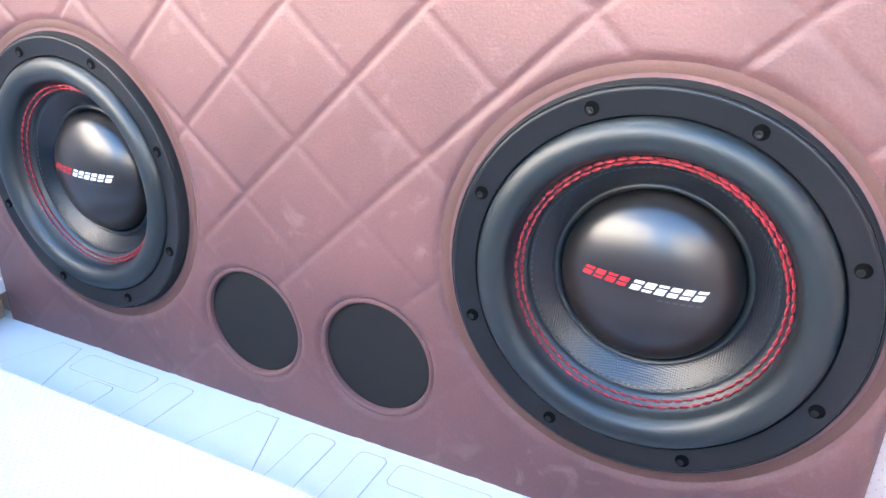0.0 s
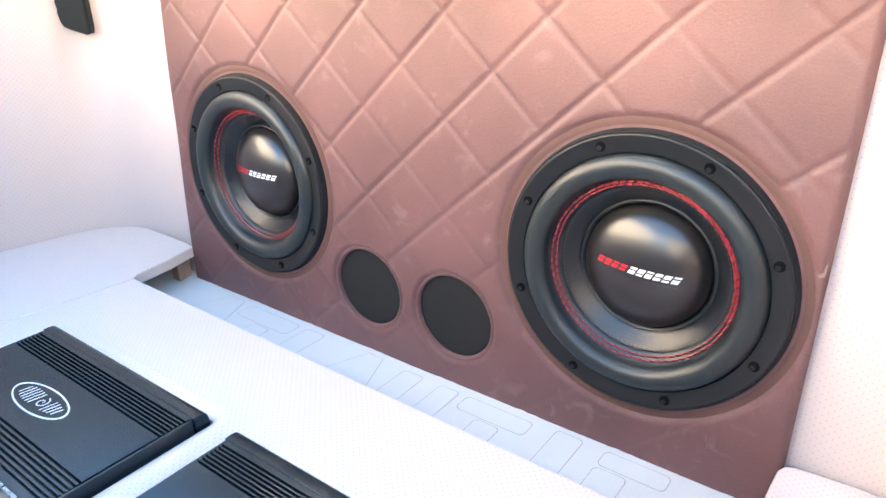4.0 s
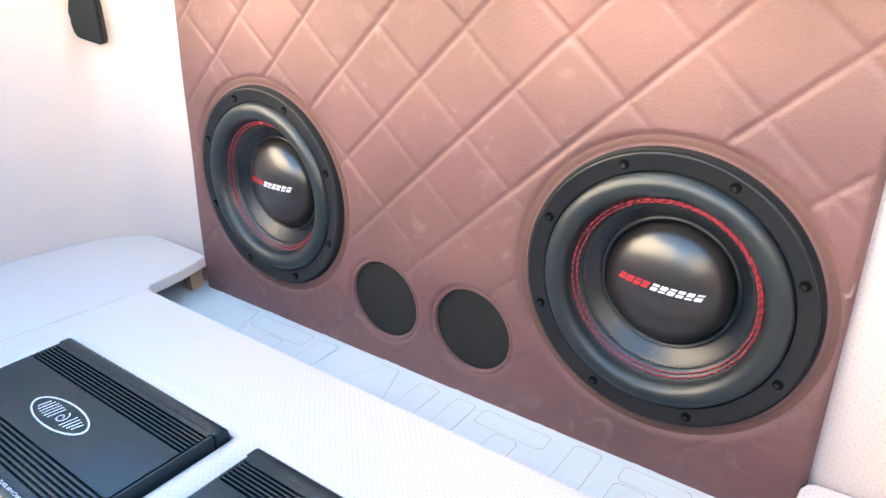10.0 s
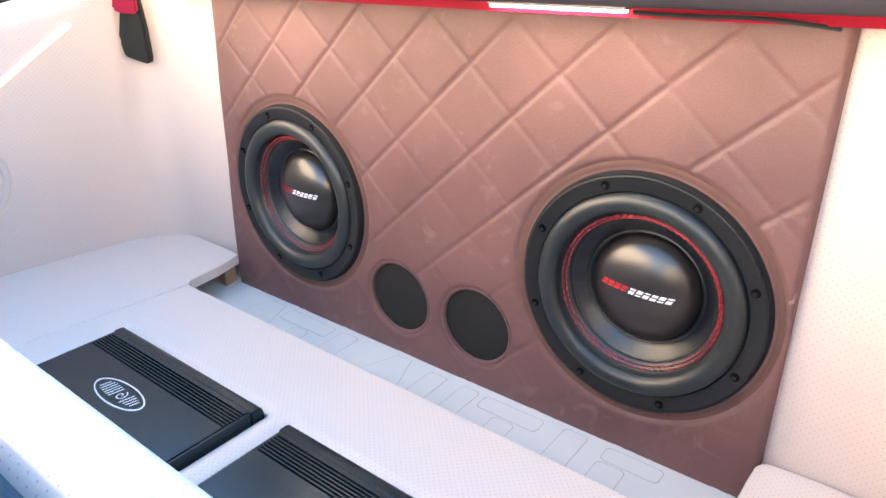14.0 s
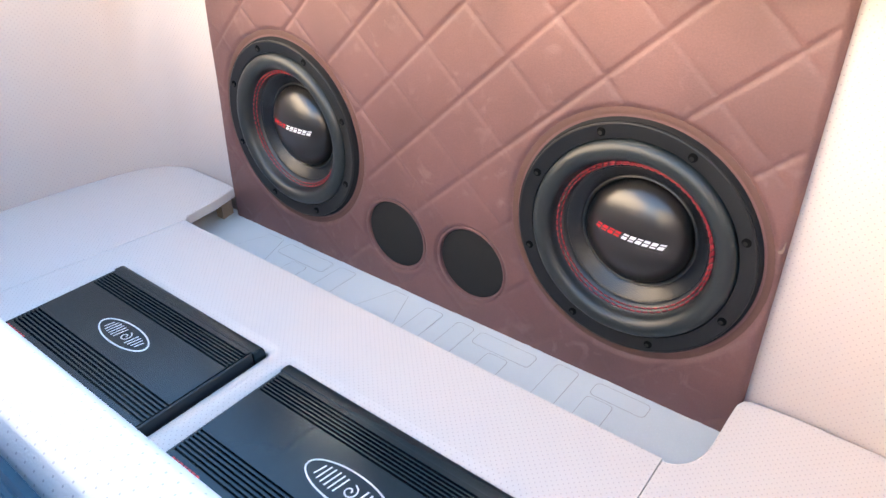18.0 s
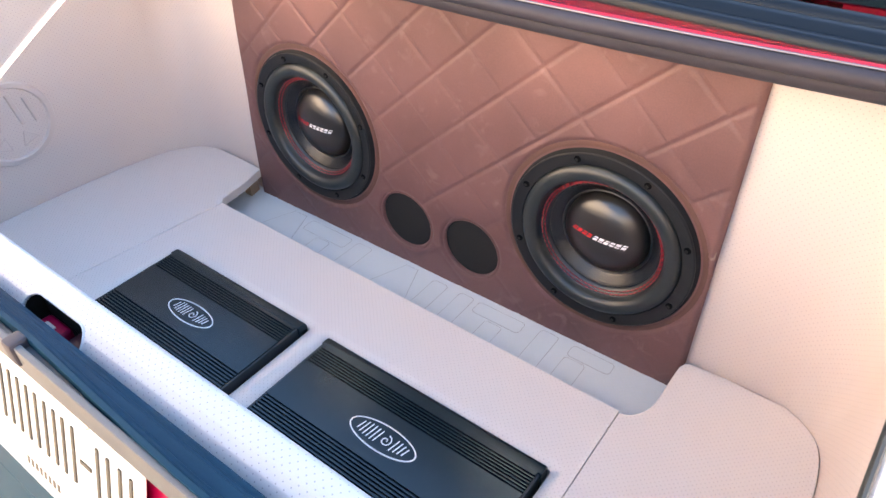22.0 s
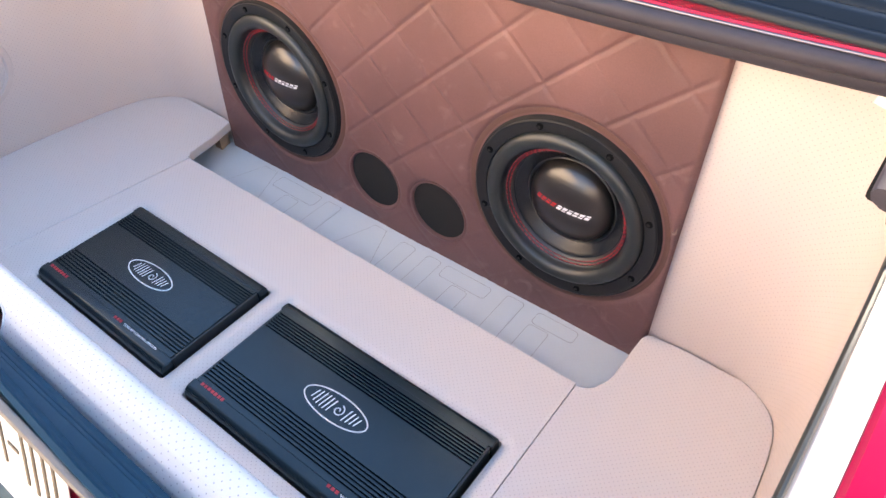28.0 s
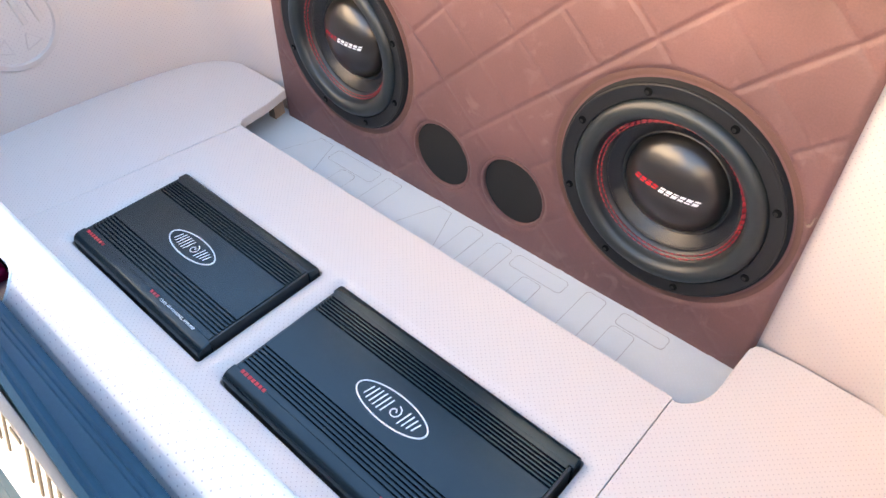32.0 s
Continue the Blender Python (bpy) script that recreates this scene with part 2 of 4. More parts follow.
CHROME_DUSTY = material("dusty_beige_metal", (0.080, 0.086, 0.093), rough=0.6, metal=0.0, grain=0.2, stain=0.6, stain_scale=20)
CHROME_BRIGHT = material("bright_metal", (0.20, 0.19, 0.20), rough=0.45, metal=1.0)
LATCH_DARK = material("dark_red_metal", (0.07, 0.004, 0.016), rough=0.4, stain=0.5, stain_scale=40)
GASKET = material("glossy_black_rubber", (0.003, 0.006, 0.010), rough=0.38, stain=0.4, stain_scale=10)
GASKET.node_tree.nodes["Principled BSDF"].inputs["Specular IOR Level"].default_value = 0.3
HINGE_BLACK = material("matt_black_rubber", (0.005, 0.007, 0.008), rough=0.6, stain=0.4, stain_scale=20)
HINGE_BLACK.node_tree.nodes["Principled BSDF"].inputs["Specular IOR Level"].default_value = 0.25
# blown-out sky reflection on the red gutter, put into a white base colour
GUTTER_GLARE = material("sky_glare_paint", (0.78, 0.74, 0.72), rough=0.35, coat=0.5, stain=0.3, stain_scale=10)


def glowing(name, color, strength):
    m = bpy.data.materials.new(name)
    m.use_nodes = True
    b = m.node_tree.nodes["Principled BSDF"]
    b.inputs["Base Color"].default_value = (0.8, 0.8, 0.8, 1)
    b.inputs["Emission Color"].default_value = (*color, 1)
    b.inputs["Emission Strength"].default_value = strength
    return m


LAMP_GLOW = glowing("lamp_diffuser", (1.0, 0.98, 0.965), 4.3)
# faint glow for the sun streak on the left trim, not a lamp
STREAK_GLOW = glowing("sun_streak_glow", (1.0, 0.97, 0.93), 0.15)
GLASS_DARK = material("tinted_glass", (0.01, 0.02, 0.025), rough=0.05, coat=1.0)


# ---------- builders ----------
def part(name, bm, mat, parent, label="", smooth=True, angle=40):
    me = bpy.data.meshes.new(name)
    if smooth:
        for f in bm.faces:
            f.smooth = True
        for e in bm.edges:
            if len(e.link_faces) == 2 and e.calc_face_angle(0) > radians(angle):
                e.smooth = False
    few = smooth and len(bm.faces) < 400
    bm.to_mesh(me)
    bm.free()
    me.materials.append(mat)
    ob = new(name, me)
    if few:
        even = ob.modifiers.new("flat_faces", "WEIGHTED_NORMAL")
        even.keep_sharp = True
    if parent:
        ob.parent = parent
    if label:
        ob["label"] = label
    return ob


def thing(name, label, category, place=(0, 0, 0), group="", kind=""):
    ob = new(name)
    ob.location = place
    ob.empty_display_size = 0.05
    return tagged(ob, label, category, group, kind)


def box_bm(x0, x1, y0, y1, z0, z1, bevel=0.0, seg=2):
    bm = bmesh.new()
    bmesh.ops.create_cube(bm, size=1, matrix=Matrix.Translation(((x0 + x1) / 2, (y0 + y1) / 2, (z0 + z1) / 2)) @ Matrix.Diagonal((x1 - x0, y1 - y0, z1 - z0, 1)))
    if bevel:
        bmesh.ops.bevel(bm, geom=bm.edges[:], offset=bevel, segments=seg, affect="EDGES", profile=0.5)
    return bm


def lathe_bm(profile, n=96, axis="y", center=(0, 0, 0), most=99.0):
    """Turns a profile of (radius, depth) round the y axis (facing -y) or the z axis."""
    bm = bmesh.new()
    rings = []
    cx, cy, cz = center
    for r, d in profile:
        ring = []
        if r < 1e-6:
            ring = [bm.verts.new((cx, cy + d, cz))] if axis == "y" else [bm.verts.new((cx, cy, cz + d))]
        else:
            for i in range(n):
                a = 2 * math.pi * i / n
                p = (cx + r * math.cos(a), cy + d, cz + r * math.sin(a)) if axis == "y" else (cx + r * math.cos(a), cy + r * math.sin(a), cz + d)
                ring.append(bm.verts.new(p))
        rings.append(ring)
    for a, b in zip(rings, rings[1:]):
        for i in range(n):
            j = (i + 1) % n
            if len(a) == 1:
                bm.faces.new((a[0], b[j], b[i]))
            elif len(b) == 1:
                bm.faces.new((a[i], a[j], b[0]))
            else:
                bm.faces.new((a[i], a[j], b[j], b[i]))
    for v in bm.verts:
        v.co.x = min(v.co.x, most)
    bmesh.ops.recalc_face_normals(bm, faces=bm.faces[:])
    return bm


def prism_bm(outline, z0, z1, bevel=0.0, seg=3):
    """A flat plate from an outline in plan, with rounded upper and lower rims, mapped in metres."""
    bm = bmesh.new()
    low = [bm.verts.new((x, y, z0)) for x, y in outline]
    top = [bm.verts.new((x, y, z1)) for x, y in outline]
    bm.faces.new(top)
    bm.faces.new(low[::-1])
    k = len(outline)
    for i in range(k):
        bm.faces.new((low[i], low[(i + 1) % k], top[(i + 1) % k], top[i]))
    bmesh.ops.recalc_face_normals(bm, faces=bm.faces[:])
    if bevel:
        rim = [e for e in bm.edges if abs(e.verts[0].co.z - e.verts[1].co.z) < 1e-6 and e.verts[0].co.z > (z0 + z1) / 2]
        bmesh.ops.bevel(bm, geom=rim, offset=bevel, segments=seg, affect="EDGES", profile=0.5)
    return bm


def map_plan(bm, a=0, b=1):
    uv = bm.loops.layers.uv.verify()
    for f in bm.faces:
        f.normal_update()
        for lp in f.loops:
            lp[uv].uv = (lp.vert.co[a], lp.vert.co[b]) if abs(f.normal[3 - a - b]) > 0.6 else (0.00195, 0.00195)
    return bm


def sweep_bm(path, profile, closed=False, frame_of=None):
    """Sweeps a closed profile of (side, up) along a path of points, with z as the profile's up. Mapped in metres."""
    bm = bmesh.new()
    uv = bm.loops.layers.uv.verify()
    rings, run, length = [], [], 0.0
    k = len(path)
    for i, p in enumerate(path):
        p = Vector(p)
        q0, q1 = Vector(path[max(i - 1, 0)]), Vector(path[min(i + 1, k - 1)])
        t = (q1 - q0).normalized()
        side = t.cross(Vector((0, 0, 1))).normalized()
        up = side.cross(t).normalized()
        rings.append([bm.verts.new(p + side * s + up * u) for s, u in profile])
        length += (p - Vector(path[i - 1])).length if i else 0
        run.append(length)
    m = len(profile)
    around = [0.0]
    for j in range(m):
        around.append(around[-1] + math.dist(profile[j], profile[(j + 1) % m]))
    for i in range(k - 1):
        for j in range(m):
            f = bm.faces.new((rings[i][j], rings[i + 1][j], rings[i + 1][(j + 1) % m], rings[i][(j + 1) % m]))
            for lp, c in zip(f.loops, ((run[i], around[j]), (run[i + 1], around[j]), (run[i + 1], around[j + 1]), (run[i], around[j + 1]))):
                lp[uv].uv = c
    bm.faces.new(rings[0])
    bm.faces.new(rings[-1][::-1])
    bmesh.ops.recalc_face_normals(bm, faces=bm.faces[:])
    return bm


def oval(cx, cy, rx, ry, n=24, a0=0.0, a1=2 * math.pi):
    return [(cx + rx * math.cos(a0 + (a1 - a0) * i / n), cy + ry * math.sin(a0 + (a1 - a0) * i / n)) for i in range(n)]


def text_bm(words, size, x, y, z, width):
    """Words as a thin mesh, laid flat and fitted to a width."""
    cu = bpy.data.curves.new("words", "FONT")
    cu.body, cu.size, cu.extrude = words, size, 0.0001
    ob = bpy.data.objects.new("words", cu)
    scene.collection.objects.link(ob)
    bpy.context.view_layer.update()
    me = bpy.data.meshes.new_from_object(ob.evaluated_get(bpy.context.evaluated_depsgraph_get()))
    bpy.data.objects.remove(ob)
    bpy.data.curves.remove(cu)
    bm = bmesh.new()
    bm.from_mesh(me)
    bpy.data.meshes.remove(me)
    far = max(v.co.x for v in bm.verts)
    for v in bm.verts:
        v.co = (x + v.co.x * width / far, y + v.co.y, z + v.co.z)
    return bm


def smooth_line(points, n=8):
    """A Catmull-Rom curve through points."""
    pts = [Vector(p) for p in points]
    pts = [2 * pts[0] - pts[1]] + pts + [2 * pts[-1] - pts[-2]]
    out = []
    for i in range(1, len(pts) - 2):
        p0, p1, p2, p3 = pts[i - 1 : i + 3]
        for s in range(n):
            t = s / n
            out.append(0.5 * (2 * p1 + (p2 - p0) * t + (2 * p0 - 5 * p1 + 4 * p2 - p3) * t * t + (3 * p1 - p0 - 3 * p2 + p3) * t**3))
    return out + [pts[-2]]


# ---------- the boot's plan ----------
SUB_X, SUB_Z = (0.2185, -0.3075), 0.1415
PORT_X, PORT_Z, PORT_R = (0.0150, -0.1135), 0.0335, 0.0498
BOX_X0, BOX_X1, BOX_Z0, BOX_Z1 = -0.480, 0.367, -0.056, 0.425
MID = -0.072


def wall_line(side):
    """The foot of a side trim, from beside the box to the sill."""
    if side > 0:
        pts = [(0.330, 0.012), (0.420, 0.013), (0.480, 0.011), (0.520, -0.004), (0.545, -0.030), (0.556, -0.075), (0.560, -0.160), (0.563, -0.300), (0.560, -0.430), (0.548, -0.520), (0.54, -0.56)]
    else:
        pts = [(-0.450, 0.010), (-0.540, 0.012), (-0.610, 0.006), (-0.652, -0.016), (-0.678, -0.055), (-0.694, -0.115), (-0.705, -0.190), (-0.713, -0.300), (-0.712, -0.430), (-0.700, -0.520), (-0.69, -0.56)]
    return smooth_line([(x, y, 0) for x, y in pts], 6)


RIM_Y = (-0.60, -0.53, -0.45, -0.37, -0.33, -0.27, -0.20, -0.13, -0.04, 0.05)
RIM_Z = (0.298, 0.303, 0.316, 0.343, 0.358, 0.376, 0.389, 0.404, 0.438, 0.442)


def wall_top(y):
    """Height of the opening's rim above the boards, by the depth into the boot."""
    return float(np.interp(y, RIM_Y, RIM_Z))


def wall_x(side, y, z):
    """Where a side trim stands at a depth and a height."""
    line = wall_line(side)
    x = float(np.interp(-y, [-p.y for p in line[18:]], [p.x for p in line[18:]]))
    return x - side * ((0.05 if side > 0 else 0.13) * z - 0.012 * math.sin(z / wall_top(y) * math.pi))


def trim_wall(name, side, label):
    bm = bmesh.new()
    uv = bm.loops.layers.uv.verify()
    line = wall_line(side)
    rows, run, s = [], [], 0
    steps = 14
    for i, p in enumerate(line):
        s += (p - line[i - 1]).length if i else 0
        run.append(s)
        q0, q1 = line[max(0, i - 1)], line[min(len(line) - 1, i + 1)]
        t = (q1 - q0).normalized()
        inward = Vector((t.y, -t.x, 0)) * (1 if side > 0 else -1)
        if inward.x * side > 0.2:
            inward = -inward
        lean = min(1.0, max(0.0, (-p.y + 0.012) / 0.07))
        top = wall_top(p.y)
        col = []
        for k in range(steps + 1):
            z = -0.09 + (top + (0.018 if side < 0 else 0.0) + 0.09) * k / steps
            off = ((0.05 if side > 0 else 0.13) * max(0, z) - 0.012 * math.sin(max(0.0, z) / top * math.pi)) * lean
            col.append(bm.verts.new((p.x - side * off, p.y, z)))
        rows.append(col)
    for i in range(len(rows) - 1):
        for k in range(steps):
            f = bm.faces.new((rows[i][k], rows[i + 1][k], rows[i + 1][k + 1], rows[i][k + 1]))
            for lp, (a, b) in zip(f.loops, ((i, k), (i + 1, k), (i + 1, k + 1), (i, k + 1))):
                lp[uv].uv = (run[a], rows[a][b].co.z)
    bmesh.ops.recalc_face_normals(bm, faces=bm.faces[:])
    ob = part(name, bm, WHITE, None)
    mod = ob.modifiers.new("thickness", "SOLIDIFY")
    mod.thickness, mod.offset = 0.006, -1
    mid = ob.data.polygons[len(ob.data.polygons) // 2]
    if mid.normal.x * side > 0:
        ob.data.flip_normals()
    return tagged(ob, label, "trim panel", kind="structure")


wall_right = trim_wall("wall_right", 1, "pinkish-white perforated leather boot side trim")
wall_left = trim_wall("wall_left", -1, "pinkish-white perforated leather boot side trim with embossed round emblem")

# floor under the boards
floor = part("floor", map_plan(box_bm(-0.80, 0.66, -0.60, 0.10, -0.112, -0.082)), FLOOR_DARK, None)
tagged(floor, "dark carpeted boot floor under the boards", "floor", kind="structure")

# ---------- subwoofer box ----------
QX, QZ, QU, QV = 0.0615, 0.309, 0.0553, 0.0505


def quilt(x, z):
    """Relief of the quilted leather: flat cells between shallow rounded channels, the falling ones fainter."""
    a, b = ((x - QX) / QU + (z - QZ) / QV) / 2, ((x - QX) / QU - (z - QZ) / QV) / 2
    da, db = abs(a - round(a)) * 0.0746, abs(b - round(b)) * 0.0746
    deep_a = 0.0012 * (0.5 + 0.5 * math.cos(math.pi * min(1.0, da / 0.0056)))
    deep_b = 0.0020 * (0.5 + 0.5 * math.cos(math.pi * min(1.0, db / 0.0054)))
    # each channel runs unevenly deep along its length
    deep_b *= 0.9 + 0.35 * noise.noise((x * 14, z * 14, 7.7))
    deep_a *= 0.9 + 0.6 * noise.noise((x * 11, z * 11, 1.3))
    pucker = 0.0006 * math.exp(-((da * da + db * db) / 0.0001))
    fade = min(1.0, max(0.50, 0.50 + (z - 0.04) / 0.30))
    return (max(deep_a, deep_b) + pucker) * fade * min(1.0, max(0.0, (x - BOX_X0 - 0.002 - 0.06 * max(0.0, z)) / 0.016), max(0.0, (BOX_X1 - x) / 0.016))


box = thing("subwoofer_box", "subwoofer box faced in quilted brown suede leather with two ports", "subwoofer box", (0, 0, BOX_Z0))
inv = Matrix.Translation((0, 0, -BOX_Z0))
bm = bmesh.new()
step = 0.0019
nx, nz = int((BOX_X1 - BOX_X0) / step), int((BOX_Z1 - BOX_Z0) / step)
uv = bm.loops.layers.uv.verify()
grid = []
holes = [(x, SUB_Z, 0.1320) for x in SUB_X] + [(x, PORT_Z, PORT_R + 0.004) for x in PORT_X]
for j in range(nz + 1):
    row = []
    for i in range(nx + 1):
        z = BOX_Z0 + (BOX_Z1 - BOX_Z0) * j / nz
        edge = BOX_X0 - 0.004 + 0.060 * max(0.0, z)
        x = edge + (BOX_X1 - edge) * i / nx
        rim = min(x - edge, BOX_X1 - x)
        y = quilt(x, z) + 0.006 * max(0, 1 - rim / 0.008) ** 2 + 0.0012 * noise.noise((x * 9, z * 9, 3.1))
        for hx, hz, hr in holes:
            d = math.hypot(x - hx, z - hz) - hr
            reach, deep = (0.0190, 0.0034) if hr > 0.1 else (0.005, 0.0030)
            if hr > 0.1 and d < reach:
                # leather rolled down into the flat seat of the subwoofer
                y = y + (deep - y) * min(1.0, (reach - max(0, d)) / 0.0072) ** 1.8
            elif d < reach:
                y = y + (deep - y) * max(0, 1 - max(0, d) / reach) ** 1.2
            if abs(d) < step * 0.6:
                x, z = hx + (x - hx) * hr / (hr + d), hz + (z - hz) * hr / (hr + d)
        row.append(bm.verts.new((x, y, z)))
    grid.append(row)
for j in range(nz):
    for i in range(nx):
        x, z = (grid[j][i].co.x + grid[j + 1][i + 1].co.x) / 2, (grid[j][i].co.z + grid[j + 1][i + 1].co.z) / 2
        if all(math.hypot(x - hx, z - hz) > hr - (0.0 if hr > 0.1 else 0) for hx, hz, hr in holes):
            bm.faces.new((grid[j][i], grid[j][i + 1], grid[j + 1][i + 1], grid[j + 1][i]))
bmesh.ops.transform(bm, matrix=inv, verts=bm.verts[:])
bmesh.ops.delete(bm, geom=[v for v in bm.verts if not v.link_faces], context="VERTS")
part("front_panel", bm, BROWN, box, "brown quilted suede leather", angle=180)
for x0, x1, z0, z1, nm in ((BOX_X0 + 0.024, BOX_X0 + 0.042, BOX_Z0, BOX_Z1, "side_panel"), (BOX_X1 - 0.018, BOX_X1, BOX_Z0, BOX_Z1, "side_panel"), (BOX_X0 + 0.043, BOX_X1 - 0.019, BOX_Z1 - 0.018, BOX_Z1, "top_panel"), (BOX_X0 + 0.043, BOX_X1 - 0.019, BOX_Z0, BOX_Z0 + 0.018, "bottom_panel")):
    b_ = box_bm(x0, x1, 0.011, 0.33, z0, z1, 0.003)
    bmesh.ops.transform(b_, matrix=inv, verts=b_.verts[:])
    part(nm, b_, BROWN, box)
b_ = box_bm(BOX_X0 + 0.043, BOX_X1 - 0.019, 0.20, 0.33, BOX_Z0 + 0.019, BOX_Z1 - 0.019)
bmesh.ops.transform(b_, matrix=inv, verts=b_.verts[:])
part("back_panel", b_, BLACK_CLOTH, box)
for px in PORT_X:
    c = (px, 0, PORT_Z - BOX_Z0)
    part("port_trim", lathe_bm([(PORT_R + 0.0046, 0.0040), (PORT_R + 0.0044, 0.0020), (PORT_R + 0.0020, 0.0016), (PORT_R + 0.0004, 0.0026), (PORT_R - 0.001, 0.010)], 72, center=c), BROWN, box)
    part("port", lathe_bm([(PORT_R + 0.0005, 0.0072), (PORT_R - 0.001, 0.0064), (PORT_R - 0.004, 0.0058), (0.03, 0.0066), (0, 0.0072)], 72, center=c), BLACK_CLOTH, box, "black cloth-covered round port")
for sx in SUB_X:
    part("sub_recess", lathe_bm([(0.1454, 0.0054), (0.1447, 0.0032), (0.1425, 0.0027), (0.1380, 0.0031), (0.1345, 0.0044), (0.1310, 0.0090)], 96, center=(sx, 0, SUB_Z - BOX_Z0), most=BOX_X1 - 0.0015), BROWN_RING, box, "smooth brown suede ring")

# pale torn spot on the panel's edge
bm = bmesh.new()
vs = [bm.verts.new((BOX_X1 - 0.0022 - 0.0006 * a, 0.0022, 0.186 - BOX_Z0 + 0.0008 * b)) for a, b in ((0, 9), (2, 5), (3, -2), (9, -5), (6, -8), (1, -6), (0, -3))]
bm.faces.new(vs)
for v in bmesh.ops.extrude_face_region(bm, geom=bm.faces[:])["geom"]:
    if isinstance(v, bmesh.types.BMVert):
        v.co.y -= 0.0022
bmesh.ops.recalc_face_normals(bm, faces=bm.faces[:])
part("torn_edge", bm, TORN, box, "pale torn spot in the leather", smooth=False)

# ---------- subwoofers ----------
BOLT_R, BOLT_A = 0.122, 110.0


def subwoofer():
    sub = thing("subwoofer", "black subwoofer with red stitched cone in the brown quilted box", "subwoofer", group="subwoofers")
    part("gasket", lathe_bm([(0.1343, 0.012), (0.1346, 0.0040), (0.1341, 0.0010), (0.1328, -0.0022), (0.1318, -0.0034), (0.1310, -0.0030), (0.1307, 0.010)]), FOAM, sub, "matt black foam gasket")
    part("basket_frame", lathe_bm([(0.1306, 0.004), (0.1310, -0.0034), (0.1307, -0.0042), (0.1302, -0.0046), (0.1292, -0.0048), (0.1278, -0.0045), (0.1262, -0.0038), (0.1160, -0.0032), (0.1143, -0.0026), (0.1136, 0.0002), (0.1130, 0.008)]), FRAME_BLACK, sub)
    roll = [(0.1136, 0.005)]
    for k in range(17):
        a = math.pi * (0.03 + 0.93 * k / 16)
        roll.append((0.1018 + 0.0114 * math.cos(a), 0.0006 - 0.0108 * math.sin(a) ** 0.9 + 0.0020 * (k / 16) ** 2))
    roll += [(0.0893, 0.0042), (0.0884, 0.0056), (0.0852, 0.0086), (0.0826, 0.0110), (0.0812, 0.0123), (0.0806, 0.0142)]
    part("surround", lathe_bm(roll, 128), RUBBER, sub)
    part("cone", lathe_bm([(0.0816, 0.0138), (0.0800, 0.0144), (0.0760, 0.0173), (0.0720, 0.0202), (0.0680, 0.0230), (0.0640, 0.0260), (0.0600, 0.0310)], 128), CONE, sub, "black woven cone")
    cap = [(0.0606, 0.0312), (0.0604, 0.0296)]
    for k in range(1, 17):
        a = k / 16
        cap.append((0.0602 * math.cos(a * math.pi / 2), 0.0284 - 0.0290 * math.sin(a * math.pi / 2)))
    cap[-1] = (0, cap[-1][1])
    part("cap_ring", lathe_bm([(0.0656, 0.0270), (0.0650, 0.0252), (0.0641, 0.0247), (0.0630, 0.0251), (0.0619, 0.0264), (0.0610, 0.0284), (0.0604, 0.0306)], 96), RUBBER, sub)
    dust_cap = part("dust_cap", lathe_bm(cap, 96), CAP, sub, "glossy black domed dust cap")
    bm = bmesh.new()
    slope = Matrix.Rotation(radians(44), 4, "Z")
    for row, r, d in ((0, 0.0868, 0.0058), (1, 0.0837, 0.0088)):
        for i in range(72):
            a = 2 * math.pi * (i + 0.5 * row) / 72
            m_ = Matrix.Rotation(-a, 4, "Y") @ Matrix.Translation((r, d, 0)) @ Matrix.Rotation(radians(3), 4, "Y") @ slope
            bmesh.ops.create_icosphere(bm, subdivisions=1, radius=0.5, matrix=m_ @ Matrix.Diagonal((0.0030, 0.0024, 0.0078, 1)))
    tagged(part("stitching", bm, RED_THREAD, sub, "two rows of red stitches"), kind="stuff")
    bm = bmesh.new()
    for i in range(110):
        a = 2 * math.pi * i / 110
        bmesh.ops.create_cube(bm, size=1, matrix=Matrix.Rotation(-a, 4, "Y") @ Matrix.Translation((0.0788, 0.0152, 0)) @ Matrix.Diagonal((0.0005, 0.0005, 0.0020, 1)))
    tagged(part("inner_stitching", bm, TAN_THREAD, sub, "fine tan stitches inside the red ones", smooth=False), kind="stuff")
    for i in range(8):
        a = radians(BOLT_A - 45 * i)
        c = (BOLT_R * math.cos(a), 0, BOLT_R * math.sin(a))
        # flat black disc paints the shade inside the bolt's recess
        bolt = part("bolt", lathe_bm([(0.0046, -0.0034), (0.0046, -0.0042), (0.0040, -0.00425), (0, -0.00425)], 16, center=c), HOLE_SHADE, sub, "flat black disc for the shade in a bolt hole")
        part("bolt_head", lathe_bm([(0.0024, -0.00428), (0.0022, -0.0044), (0.0014, -0.0044), (0.0012, -0.0043), (0, -0.0043)], 12, center=(c[0] - 0.0010, 0, c[2] - 0.0014)), BOLT_GREY, bolt)
    # plain slanted marks on the dust cap
    def cap_y(x, z):
        r = min(0.0601, math.hypot(x, z))
        return 0.0284 - 0.0290 * math.sqrt(max(0, 1 - (r / 0.0602) ** 2)) - 0.0004

    def mark(u0, u1, v0, v1, mat, nm):
        bm = bmesh.new()
        k = 2
        ca, sa = math.cos(radians(MARK_TURN)), math.sin(radians(MARK_TURN))
        rows = []
        for j in range(3):
            v = v0 + (v1 - v0) * j / 2
            row = []
            for i in range(k + 1):
                u = u0 + (u1 - u0) * i / k + 0.45 * v
                x, z = MARK_X + u * ca - v * sa, MARK_Z + u * sa + v * ca
                row.append(bm.verts.new((x, cap_y(x, z), z)))
            rows.append(row)
